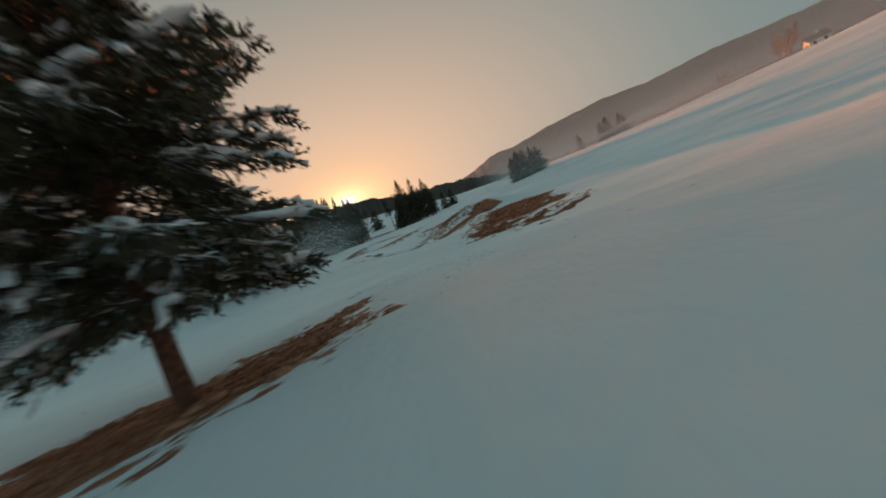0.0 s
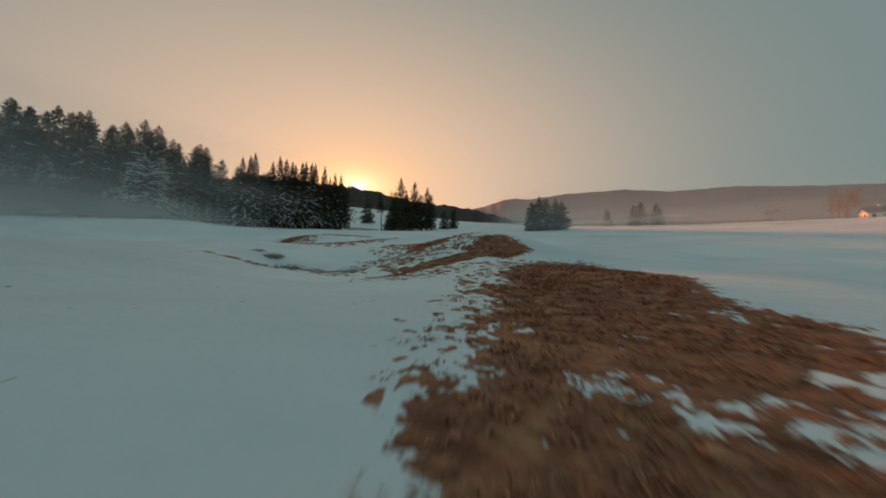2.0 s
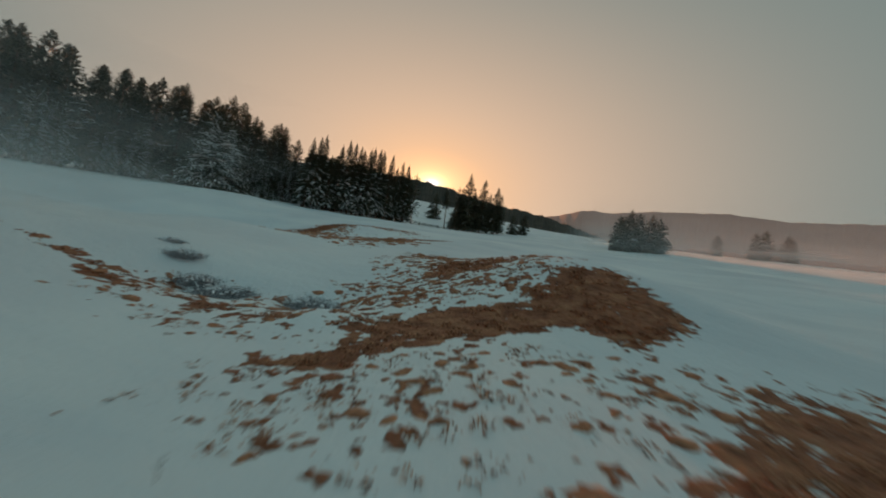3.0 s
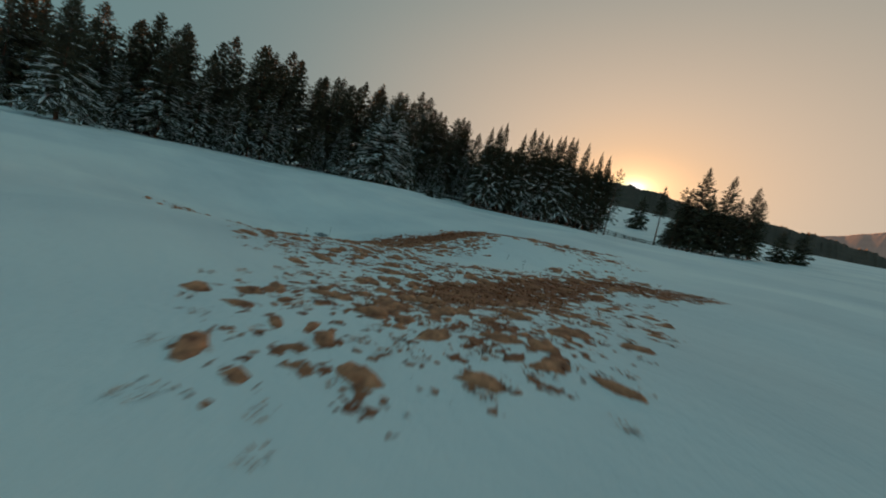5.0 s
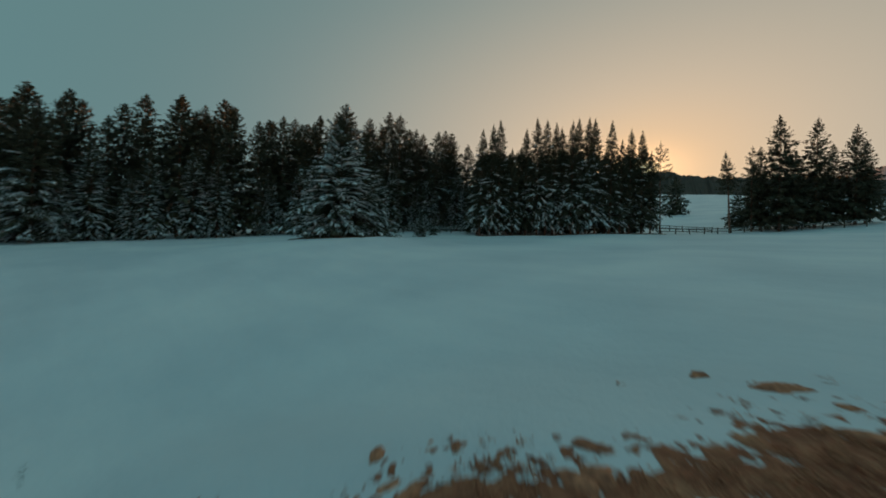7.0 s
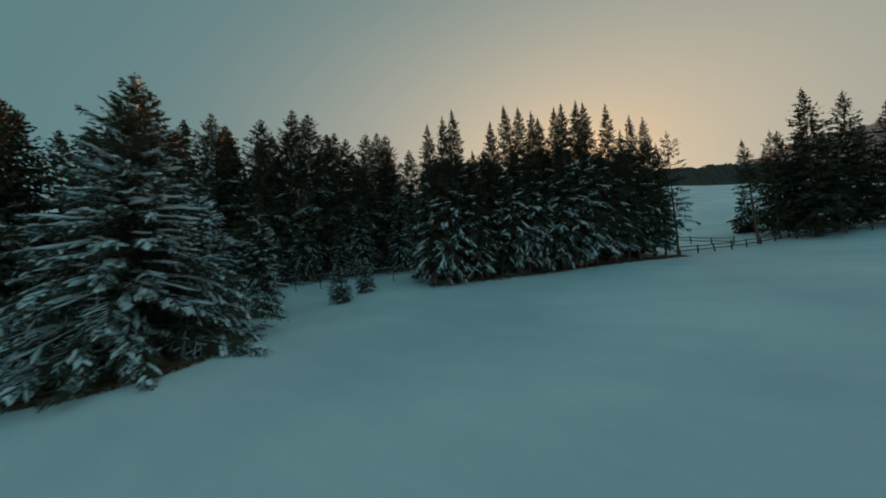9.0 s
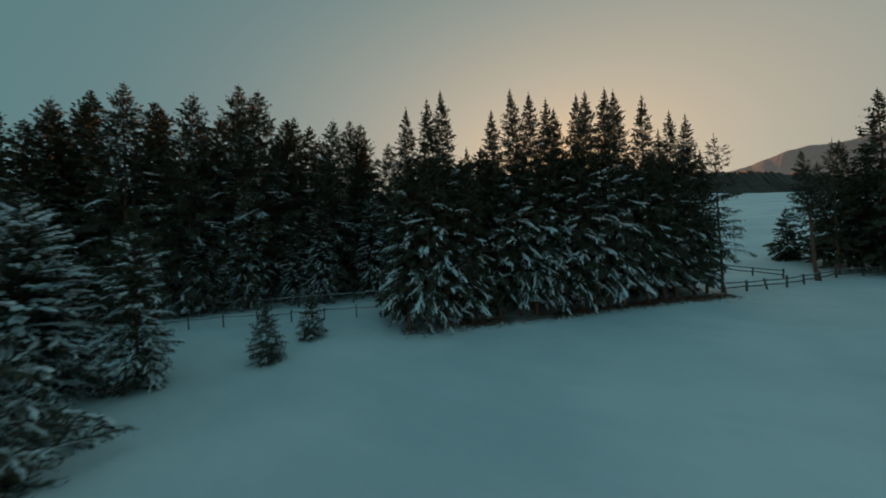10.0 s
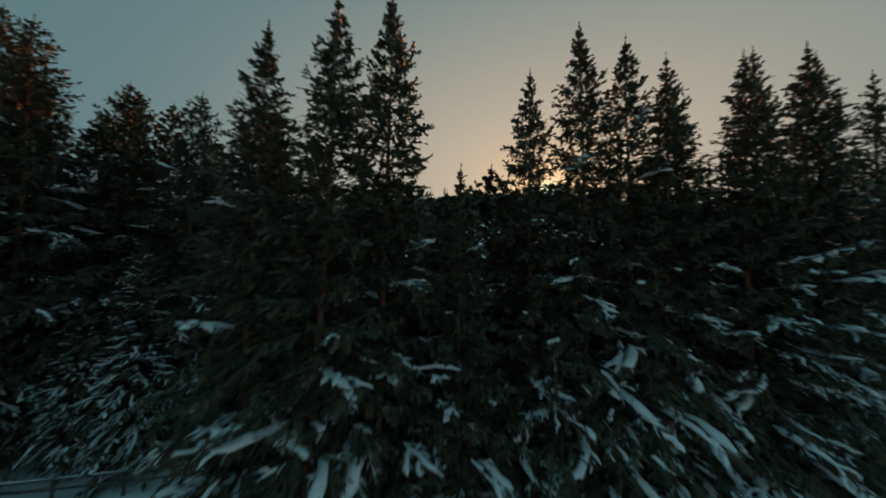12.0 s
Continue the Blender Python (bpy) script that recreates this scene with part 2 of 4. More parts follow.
def mesh_from(name, verts, faces, mats, attribute=None, smooth=True):
    me = bpy.data.meshes.new(name)
    me.from_pydata(np.asarray(verts).tolist(), [], faces if isinstance(faces, list) else faces.tolist())
    for m in mats:
        me.materials.append(m)
    if smooth:
        me.shade_smooth()
    if attribute is not None:
        a = me.attributes.new("bare", "FLOAT", "POINT")
        a.data.foreach_set("value", np.asarray(attribute, dtype=np.float32))
    return me


def part(name, me, parent, label=""):
    ob = new(name, me)
    ob.parent = parent
    if label:
        tagged(ob, label)
    return ob


def spread(lo, a, b, hi, step, grow=1.16):
    """Even steps between a and b, then wider and wider ones out to lo and hi."""
    mid = list(np.arange(a, b + step / 2, step))
    left, right, d = [], [], step
    p = a
    while p > lo:
        d *= grow
        p -= d
        left.append(max(p, lo))
    d, p = step, mid[-1]
    while p < hi:
        d *= grow
        p += d
        right.append(min(p, hi))
    return np.array(left[::-1] + mid + right)


def grid_faces(rows, cols):
    i = np.arange((rows - 1) * (cols - 1))
    r, c = i // (cols - 1), i % (cols - 1)
    a = r * cols + c
    return np.stack([a, a + 1, a + cols + 1, a + cols], 1)


# single footprints in the crust, and loose trails of them: from, to, stride
PRINTS = [(-10.26, 2.52), (-10.56, 2.33), (-10.46, 2.51), (-10.69, 2.63), (-10.97, 2.69), (-10.08, 2.68), (-10.6, 3.09), (-9.9, 2.77), (-9.54, 2.51), (-9.62, 2.69), (-9.64, 2.95), (-9.38, 3.06), (-9.26, 2.48), (-9.46, 2.18), (-9.34, 2.09),
          (-9.01, 2.52), (-8.74, 2.51), (-8.82, 3.29), (-8.86, 1.95), (-8.75, 1.88), (-8.96, 1.64), (-8.62, 1.68), (-8.54, 2.09), (-8.06, 2.74), (-7.91, 2.75), (-8.21, 3.88), (-7.9, 4.05), (-7.94, 3.63)]
TRAILS = [((-11.45, 1.51), (-10.46, 2.45), 0.24), ((-9.0, 5.46), (-8.92, 5.6), 0.12), ((-9.42, 5.95), (-9.25, 6.3), 0.2), ((-9.65, 6.5), (-9.4, 6.95), 0.22), ((-9.8, 7.5), (-9.0, 7.75), 0.24), ((-8.5, 5.95), (-8.1, 5.88), 0.12), ((-8.0, 3.9), (-6.8, 4.65), 0.2), ((-7.7, 3.5), (-5.0, 5.95), 0.3), ((-6.8, 4.6), (-3.7, 7.7), 0.33), ((-6.6, 2.9), (-6.1, 2.95), 0.2), ((-8.62, 1.5), (-8.3, 1.2), 0.14), ((-9.9, -1.0), (-9.1, -0.75), 0.17), ((-9.2, -0.75), (-8.2, -0.4), 0.2), ((-9.3, 0.9), (-8.6, 0.5), 0.26)]


def footprints():
    r = np.random.default_rng(4)
    prints = [(x, y, r.normal(0.15, 0.4), 0.8 + 0.5 * r.random()) for x, y in PRINTS]
    for (ax, ay), (bx, by), stride in TRAILS:
        run = math.hypot(bx - ax, by - ay)
        turn = math.atan2(by - ay, bx - ax)
        for k in range(int(run / stride)):
            s = k * stride / run
            off = 0.05 * (1 if k % 2 else -1) + r.normal(0, 0.04)
            prints.append((ax + (bx - ax) * s - math.sin(turn) * off, ay + (by - ay) * s + math.cos(turn) * off, turn + r.normal(0, 0.25), 0.7 + 0.6 * r.random()))
    for x, y, deep in zip(r.uniform(-11.6, -8.1, 36), r.uniform(5.3, 8.0, 36), r.random(36)):
        prints.append((x, y, r.normal(0.3, 0.5), 0.25 + 0.6 * deep ** 2))
    return prints


def build_ground():
    xs, ys = spread(-4200, -36, 6, 4200, 0.34), spread(-4200, -6, 56, 4400, 0.34)
    xs = np.unique(np.concatenate([xs, np.arange(-11.9, -7.8, 0.042), np.arange(-7.8, -2.6, 0.11)]))
    ys = np.unique(np.concatenate([ys, np.arange(-1.2, 0.8, 0.07), np.arange(0.8, 4.2, 0.042), np.arange(4.2, 5.2, 0.11), np.arange(5.2, 8.1, 0.05), np.arange(8.1, 10.0, 0.11)]))
    gx, gy = np.meshgrid(xs, ys)
    x, y = gx.ravel(), gy.ravel()
    far = np.hypot(x, y)
    z = lie(x, y)
    z = np.where(far > 420, np.minimum(z, lie(x * 420 / far, y * 420 / far) - (far - 420) * 0.03), z)
    bare = blot(x, y, BARE)
    z = z - 0.04 * np.clip(bare, 0, 1) * (far < 300)
    bare = np.maximum(bare, 0.375 * blot(x, y, THIN) ** 0.7)
    for px, py, turn, deep in footprints():
        near = (np.abs(x - px) < 0.6) & (np.abs(y - py) < 0.6)
        dent = bell(x[near], y[near], px, py, 0.075, 0.040, math.degrees(turn)) ** 2
        rim = bell(x[near], y[near], px, py, 0.115, 0.080, math.degrees(turn)) - dent
        z[near] += 0.012 * deep * rim - 0.11 * deep * dent
        # grass tint in the print bottoms, a painted stand-in for shade in the dents
        bare[near] = np.maximum(bare[near], 0.85 * np.clip(deep - 0.2, 0, 0.9) * dent)
    me = mesh_from("ground", np.stack([x, y, z], 1), grid_faces(len(ys), len(xs)), [GROUND], bare)
    return tagged(new("ground", me), "snow-covered sloping meadow with bare brown grass patches", "ground", kind="structure")


build_ground()

# ---------------------------------------------------------------- far hills


def build_hill(name, label, mat, profile, near_r, far_r, from_az, to_az, step, jag, seed):
    """A ridge round the place: its crest stands at the elevation that profile gives for each direction."""
    rng = np.random.default_rng(seed)
    az = np.arange(from_az, to_az, step)
    el = np.interp(az, [p[0] for p in profile], [p[1] for p in profile])
    crest = 3 + far_r * np.tan(np.radians(el))
    crest = crest + jag * (rng.random(len(az)) ** 2 + 0.8 * np.sin(az * 2.3) * np.sin(az * 0.7))
    s = np.array([0, 0.12, 0.3, 0.5, 0.7, 0.85, 0.95, 1.0, 1.05, 1.3])
    rise = np.array([0, 0.06, 0.2, 0.42, 0.66, 0.84, 0.96, 1.0, 0.96, 0.4])
    rr = near_r + (far_r - near_r) * s
    a, r = np.meshgrid(np.radians(az), rr)
    x, y = r * np.sin(a), r * np.cos(a)
    foot = lie(near_r * np.sin(a), near_r * np.cos(a)) - 6
    z = foot + (crest[None, :] - foot) * rise[:, None]
    z[1:7] += jag * 0.8 * (rng.random((6, len(az))) - 0.5)
    me = mesh_from(name, np.stack([x.ravel(), y.ravel(), z.ravel()], 1), grid_faces(len(s), len(az)), [mat], smooth=False)
    return tagged(new(name, me), label, "hill", kind="structure")


build_hill("backdrop_ridge", "dark wooded ridge below the setting sun", WOODS,
           [(-180, 9), (-70, 8), (-45, 9.5), (-25, 12.8), (-14, 12.9), (-8, 12.35), (-4, 11.3), (1, 10.7), (5, 10.3), (9, 9.6), (14, 8.2), (20, 6.4), (40, 4), (70, 3), (100, 6), (180, 9)], 330, 640, -180, 180.1, 0.12, 2.2, 3)
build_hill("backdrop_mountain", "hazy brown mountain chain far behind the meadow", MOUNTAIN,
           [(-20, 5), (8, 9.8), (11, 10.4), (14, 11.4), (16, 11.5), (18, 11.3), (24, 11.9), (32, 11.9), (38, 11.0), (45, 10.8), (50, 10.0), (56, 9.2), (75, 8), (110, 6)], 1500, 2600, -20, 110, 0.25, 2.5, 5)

# ---------------------------------------------------------------- spruces


class Pile:
    """Gathers points and faces of one mesh."""

    def __init__(self):
        self.v, self.f, self.n = [], [], 0

    def add(self, verts, faces):
        self.v.append(verts)
        self.f.append(faces + self.n)
        self.n += len(verts)

    def mesh(self, name, mat, smooth=False):
        faces = [f for block in self.f for f in block.tolist()]
        return mesh_from(name, np.concatenate(self.v), faces, [mat], smooth=smooth)


def tube(path, radii, sides):
    """A round tapered stem along a path."""
    path, radii = np.asarray(path, float), np.asarray(radii, float)
    d = np.gradient(path, axis=0)
    d /= np.linalg.norm(d, axis=1)[:, None] + 1e-9
    ref = np.where(np.abs(d[:, 2:3]) > 0.9, [[1.0, 0, 0]], [[0, 0, 1.0]])
    u = np.cross(d, ref)
    u /= np.linalg.norm(u, axis=1)[:, None] + 1e-9
    w = np.cross(d, u)
    a = np.linspace(0, 2 * np.pi, sides, endpoint=False)
    ring = u[:, None, :] * np.cos(a)[None, :, None] + w[:, None, :] * np.sin(a)[None, :, None]
    v = path[:, None, :] + ring * radii[:, None, None]
    i = np.arange((len(path) - 1) * sides)
    r, c = i // sides, i % sides
    f = np.stack([r * sides + c, r * sides + (c + 1) % sides, (r + 1) * sides + (c + 1) % sides, (r + 1) * sides + c], 1)
    return v.reshape(-1, 3), f


def sprays(root, way, side, length, width, sag):
    """Many tapered needle sprays at once: root, way, side are (n, 3)."""
    n = len(root)
    down = np.array([0, 0, -1.0])
    mid = root + way * (length * 0.45)[:, None] + down * (sag * 0.25)[:, None]
    tip = root + way * length[:, None] + down * sag[:, None]
    v = np.stack([root, mid + side * width[:, None], tip, mid - side * width[:, None]], 1)
    f = np.arange(n * 4).reshape(n, 4)
    return v.reshape(-1, 3), f


def feathers(rng, root, way, side, length, width, sag, fine):
    """Sprays that are feathered: a thin shoot and side shoots in pairs along it. fine: how many side shoots; 0 gives plain sprays."""
    if not fine:
        return [sprays(root, way, side, length, width, sag)]
    out = [sprays(root, way, side, length, width * 0.28, sag)]
    for k in range(fine):
        q = (k + 0.6) / (fine + 0.3)
        start = root + way * (length * q)[:, None] + np.array([0, 0, -1.0]) * (sag * q * q)[:, None]
        hand = 1.0 if k % 2 else -1.0
        w = way * 0.75 + side * hand * 0.7 + rng.normal(0, 0.16, way.shape)
        w /= np.linalg.norm(w, axis=1)[:, None]
        s2 = np.cross(w, np.cross(way, side) + rng.normal(0, 0.3, way.shape))
        s2 /= np.linalg.norm(s2, axis=1)[:, None] + 1e-9
        out.append(sprays(start, w, s2, length * (0.52 - 0.26 * q) * (0.8 + 0.4 * rng.random(len(root))), width * 0.34, sag * 0.25))
    return out


def spruce_meshes(seed, tall=16.0, reach=2.6, clear=0.8, gap=0.3, whorl=0.42, per=6, snow=0.5, open_top=0.0, frost_to=0.6, width=0.075, fine=0, long=1.0, stout=1.0, sagging=1.0, bulge=1.6, fingers=0, heavy=1.0):
    """The meshes of one spruce: trunk, limbs, needles, frosted sprays and lumps of snow. clear: bare trunk below the crown;
    gap: spacing of sprays along a limb; snow: how thickly it is laden; frost_to: how far up frost and snow reach; fine, long: see feathers;
    bulge: how full the cone is; fingers: lumps of snow on the side shoots of a laden limb; heavy: how thick the snow lies."""
    rng = np.random.default_rng(seed)
    trunk, limbs, needles, frost, lumps = Pile(), Pile(), Pile(), Pile(), Pile()
    up = np.array([0, 0, 1.0])
    zs = np.linspace(-0.5, tall * 0.985, 14)
    lean = rng.normal(0, 0.010, 2)
    path = np.stack([lean[0] * zs + 0.03 * np.sin(zs * 0.7), lean[1] * zs + 0.03 * np.cos(zs * 0.5), zs], 1)
    radii = 0.011 * stout * tall * np.clip(1 - zs / tall, 0.03, 1) ** 0.95 * np.where(zs < 0.2, 1.25, 1.0)
    trunk.add(*tube(path, radii, 10))
    z, turn = clear, rng.random() * 6.28
    foot = min(clear, 0.06 * tall)
    while z < tall - 0.15:
        f = (z - foot) / (tall - foot)
        count = max(4, int(per * (1 - 0.25 * f) + rng.random()))
        for k in range(count):
            turn += 2.4 + rng.normal(0, 0.25)
            zz = z + rng.normal(0, 0.10) * (1 - 0.6 * f)
            full = reach * (0.985 * (1 - f ** bulge) + 0.015) * (0.66 + 0.46 * rng.random() + (0.16 if rng.random() < 0.12 else 0.0))
            shoots = fine if f < 0.55 or fine > 3 else min(fine, 2)
            if f < 0.22 and bulge > 1:
                full *= 0.6 + f * 1.8
            if open_top and f > 0.4 and rng.random() < open_top:
                continue
            out = np.array([math.cos(turn), math.sin(turn), 0])
            across = np.array([-out[1], out[0], 0])
            rise = 0.80 * f ** 1.6 - 0.10 + rng.normal(0, 0.09)
            sway, bob, phase = rng.normal(0, 0.07), rng.normal(0, 0.035), rng.random() * 6.28
            droop = sagging * max(0.02, 0.40 - 0.50 * f) * (0.8 + 0.5 * rng.random())
            droop = max(0.02, min(droop, (zz - 0.15) / (0.75 * full) + rise / 0.75))
            s = np.linspace(0, 1, 5 if fine else 3)
            start = np.array([np.interp(zz, zs, path[:, 0]), np.interp(zz, zs, path[:, 1]), zz])

            def at(q):
                q = np.asarray(q)[:, None]
                return start + full * (out * q + up * (rise * q - droop * q * q + 0.25 * droop * q ** 4) + across * (0.05 * np.sin(q * 3 + turn) + sway * q * np.sin(q * 5 + phase)) + up * (bob * q * np.sin(q * 7 + phase)))
            if fine or (full > 1.5 and width < 0.16):
                limbs.add(*tube(at(s), np.linspace(0.010 + 0.009 * full, 0.003, len(s)), 3))
            m = max(8, int(full / gap * 2.4 * (1 + 0.7 * f) * (1.35 if fine and f > 0.55 else 1.0)))
            q = np.sort(0.08 + 0.94 * rng.random(m) ** 0.8)
            q[-1] = 1.0
            p = at(np.minimum(q, 1.0))
            ahead = at(np.minimum(q + 0.02, 1.02)) - at(np.minimum(q, 1.0))
            ahead /= np.linalg.norm(ahead, axis=1)[:, None] + 1e-9
            which = np.where(rng.random(m) < 0.5, -1.0, 1.0)
            fan = 0.95 * (1 - 0.6 * q) + 0.25 * rng.random(m)
            way = ahead * np.cos(fan)[:, None] + across * (which * np.sin(fan))[:, None] + up * rng.normal(-0.10 + 0.25 * f, 0.20, m)[:, None]
            way /= np.linalg.norm(way, axis=1)[:, None]
            length = long * np.minimum((0.24 + 0.20 * full * (1 - q) + 0.16 * rng.random(m)) * (1.15 - 0.45 * f), 0.11 + 0.42 * full)
            length *= min(1.0, 0.28 + (tall - zz) / 2.6)
            side = np.cross(way, up + rng.normal(0, 0.45, (m, 3)))
            side /= np.linalg.norm(side, axis=1)[:, None] + 1e-9
            wide = width * (0.7 + 0.7 * rng.random(m)) * (1.05 + 0.15 * f if fine else 1.15 - 0.62 * f) * (0.62 if fine and not shoots else 1.0)
            sag = length * (0.10 + 0.35 * rng.random(m) * (1 - f))
            for block in feathers(rng, p, way, side, length, wide, sag, shoots):
                needles.add(*block)
            hang = rng.random(m) < 0.5 * (1 - 0.5 * f)
            if hang.any():
                w2 = way[hang] * 0.5 + np.array([0, 0, -0.75])
                w2 /= np.linalg.norm(w2, axis=1)[:, None]
                s2 = np.cross(w2, out + rng.normal(0, 0.5, (hang.sum(), 3)))
                s2 /= np.linalg.norm(s2, axis=1)[:, None] + 1e-9
                for block in feathers(rng, p[hang], w2, s2, length[hang] * 0.8, wide[hang] * 0.8, sag[hang] * 0.3, shoots and 2):
                    needles.add(*block)
            laden = snow * np.clip((frost_to - f) / 0.35 + 0.15, 0.04, 1)
            loaded = rng.random() < min(0.92, laden * 0.55)
            white = (rng.random(m) < ((0.42 if fine else 0.52) if loaded else laden * 0.09)) & (q > 0.35)
            if white.any():
                flat = np.cross(way[white], up + rng.normal(0, 0.45, (white.sum(), 3)))
                flat /= np.linalg.norm(flat, axis=1)[:, None] + 1e-9
                for block in feathers(rng, p[white] + [0, 0, 0.045], way[white], flat, length[white] * 0.95, wide[white] * (0.75 if fine else 0.85), sag[white] * 0.8, shoots and 3):
                    frost.add(*block)
            if loaded and full > 0.5:
                runs, bends = [], 5 if fine else 3
                for n in range(1 if full < 1.8 else 2):
                    q0 = (0.30 + 0.5 * rng.random()) / heavy
                    q1 = min(1.05, q0 + heavy * (0.4 + 0.7 * rng.random()) / full)
                    runs.append((at(np.linspace(q0, q1, bends)) + across * rng.normal(0, 0.12 * full * (1 - q0)), heavy ** 0.5 * (0.045 + 0.06 * rng.random() * min(1.0, full / 2))))
                for n in rng.integers(m // 3, m, fingers):
                    u = np.linspace(0.1, 1.05, bends)[:, None]
                    runs.append((p[n] + way[n] * length[n] * u - up * sag[n] * u * u, heavy ** 0.5 * (0.024 + 0.034 * rng.random())))
                bits = runs
            elif rng.random() < laden * 0.5 and full > 0.5:        # a last scrap of snow on a limb that has shed its load
                bends, n = 5 if fine else 3, int(rng.integers(m // 3, m))
                u = np.linspace(0.1, 1.0, bends)[:, None]
                bits = [(p[n] + way[n] * length[n] * u - up * sag[n] * u * u, 0.03 + 0.04 * rng.random())]
            else:
                bits = []
            if bits:
                for line, thick in bits:
                    line = line + [0, 0, 0.045] + rng.normal(0, 0.02, (bends, 3))
                    fat = thick * np.array([0.2, 0.9, 0.75, 1.0, 0.2] if fine else [0.25, 1.05, 0.25]) * (0.7 + 0.6 * rng.random(bends))
                    sides = 5 if fine else 4
                    v, fc = tube(line, fat, sides)
                    off = v - np.repeat(line, sides, axis=0)
                    off[:, :2] *= 1.35
                    off[:, 2] *= 0.7
                    lumps.add(np.repeat(line, sides, axis=0) + off, fc)
        z += whorl * (1.15 - 0.65 * f) * (0.8 + 0.4 * rng.random())
    # leading shoot
    top = path[-1]
    m = 40
    q = rng.random(m)
    a = rng.random(m) * 6.28
    way = np.stack([np.cos(a) * 0.6, np.sin(a) * 0.6, np.ones(m) * 0.8], 1)
    needles.add(*sprays(top + np.stack([0 * q, 0 * q, 0.42 - q * 1.3], 1), way, np.stack([-np.sin(a), np.cos(a), 0 * a], 1), 0.05 + 0.22 * q, np.full(m, 0.028), np.zeros(m)))
    limbs.add(*tube([top - [0, 0, 0.1], top + [0, 0, 0.25], top + [0, 0, 0.5]], [0.02, 0.012, 0.003], 4))
    return [(name, pile.mesh(name, mat, name in ("trunk", "snow_load"))) for name, pile, mat in
            (("trunk", trunk, BARK), ("branchwork", limbs, TWIG), ("crown", needles, NEEDLE), ("frost", frost, FROST), ("snow_load", lumps, SNOW)) if pile.n]


def plant(meshes, x, y, label, group="", turn=0.0, size=1.0, sink=0.05, name="spruce"):
    tree = new(name)
    tree.matrix_world = pose(x, y, height(x, y) - sink, 0, 0, turn) @ Matrix.Scale(size, 4)
    tagged(tree, label, "tree", group)
    for kind, me in meshes:
        p = part(kind, me, tree)
        if kind != "trunk":
            tagged(p, kind="stuff")
    return tree

# the trees that the way passes close by
plant(spruce_meshes(11, 12.5, 2.25, 1.45, 0.13, 0.27, 8, 1.3, frost_to=0.95, width=0.07, fine=4, long=0.9, stout=0.92, sagging=0.6, bulge=2.2, fingers=2), -12.97, -1.36, "tall dark spruce with snow-laden limbs over a bare reddish trunk", turn=150)
plant(spruce_meshes(12, 8.7, 3.5, 1.1, 0.16, 0.30, 8, 0.8, frost_to=0.6, width=0.09, fine=2, sagging=1.2, bulge=1.35), -21.2, 14.2, "broad dark spruce alone in the snow")
plant(spruce_meshes(13, 14.2, 6.7, 1.2, 0.24, 0.36, 8, 1.75, frost_to=0.8, width=0.10, fine=3, long=1.1, sagging=1.25, bulge=0.9, fingers=5, heavy=2.2), -51.6, 64.2, "broad spruce with low limbs thickly laden with snow", turn=80)
LADEN = spruce_meshes(16, 16.0, 5.4, 2.0, 0.30, 0.42, 7, 1.5, frost_to=0.45, width=0.13, fine=1, long=1.2, sagging=1.3, bulge=0.9, fingers=2, heavy=1.7)
plant(LADEN, -78.0, 43.2, "broad laden spruce in front of the forest", "laden spruces", 30, 1.02)
plant(LADEN, -70.5, 33.0, "broad laden spruce in front of the forest", "laden spruces", 150, 0.92)
plant(spruce_meshes(14, 9.3, 1.7, 0.4, 0.18, 0.30, 6, 1.1, frost_to=0.9, width=0.08, fine=3, sagging=1.3, fingers=2, heavy=1.3), -55.4, 72.8, "slender frosted spruce beside the broad spruce")
plant(spruce_meshes(17, 10.0, 4.5, 0.5, 0.20, 0.30, 8, 1.7, frost_to=1.1, width=0.09, fine=3, sagging=1.15, bulge=1.05, fingers=4, heavy=1.7), -57.4, 69.4, "full spruce white with snow on every limb", turn=40)
YOUNG = spruce_meshes(15, 3.4, 1.1, 0.12, 0.11, 0.2, 6, 1.0, frost_to=1.0, width=0.05, fine=2)
plant(YOUNG, -52.6, 77.8, "young frosted spruce standing in the snow", "young spruces")
plant(YOUNG, -53.2, 81.4, "young frosted spruce near the fence", "young spruces", 120, 0.92)

# the grove: a close row of tall spruces, laden at the foot, thin at the top
GROVE = [spruce_meshes(20 + i, 17, 2.3, 2.0, 0.27, 0.42, 6, 0.48, 0.0, 0.64, 0.11, 2, 1.25, 0.85, 1.9, 1.6, 3, 1.6) for i in range(3)]
GROVE_END = spruce_meshes(29, 17, 2.05, 2.3, 0.27, 0.42, 6, 0.32, 0.0, 0.58, 0.12, 1, 1.2, 0.85, 1.8, 1.75, 2, 1.2)
GROVE_BACK = [spruce_meshes(30 + i, 15, 3.0, 2.0, 0.56, 0.48, 6, 0.3, 0.0, 0.5, 0.20, 0, 1.4, 0.8, 1.6, 2.4) for i in range(2)]
rng = np.random.default_rng(7)
FRONT = [(-47.9, 85.5, 15.6), (-46.5, 85.9, 16.2), (-45.8, 87.3, 17.1), (-44.4, 88.6, 12.8), (-43.2, 90.9, 15.9), (-41.8, 91.7, 17.5), (-40.8, 92.3, 17.2), (-40.0, 93.2, 16.7), (-39.2, 94.5, 16.2), (-37.7, 94.5, 16.7), (-36.9, 95.4, 17.2),
         (-36.0, 95.9, 17.1), (-35.0, 96.7, 17.1), (-33.3, 98.2, 16.7), (-32.2, 99.6, 14.0), (-31.3, 101.2, 15.8), (-29.9, 102.5, 15.6), (-28.9, 103.6, 12.6)]
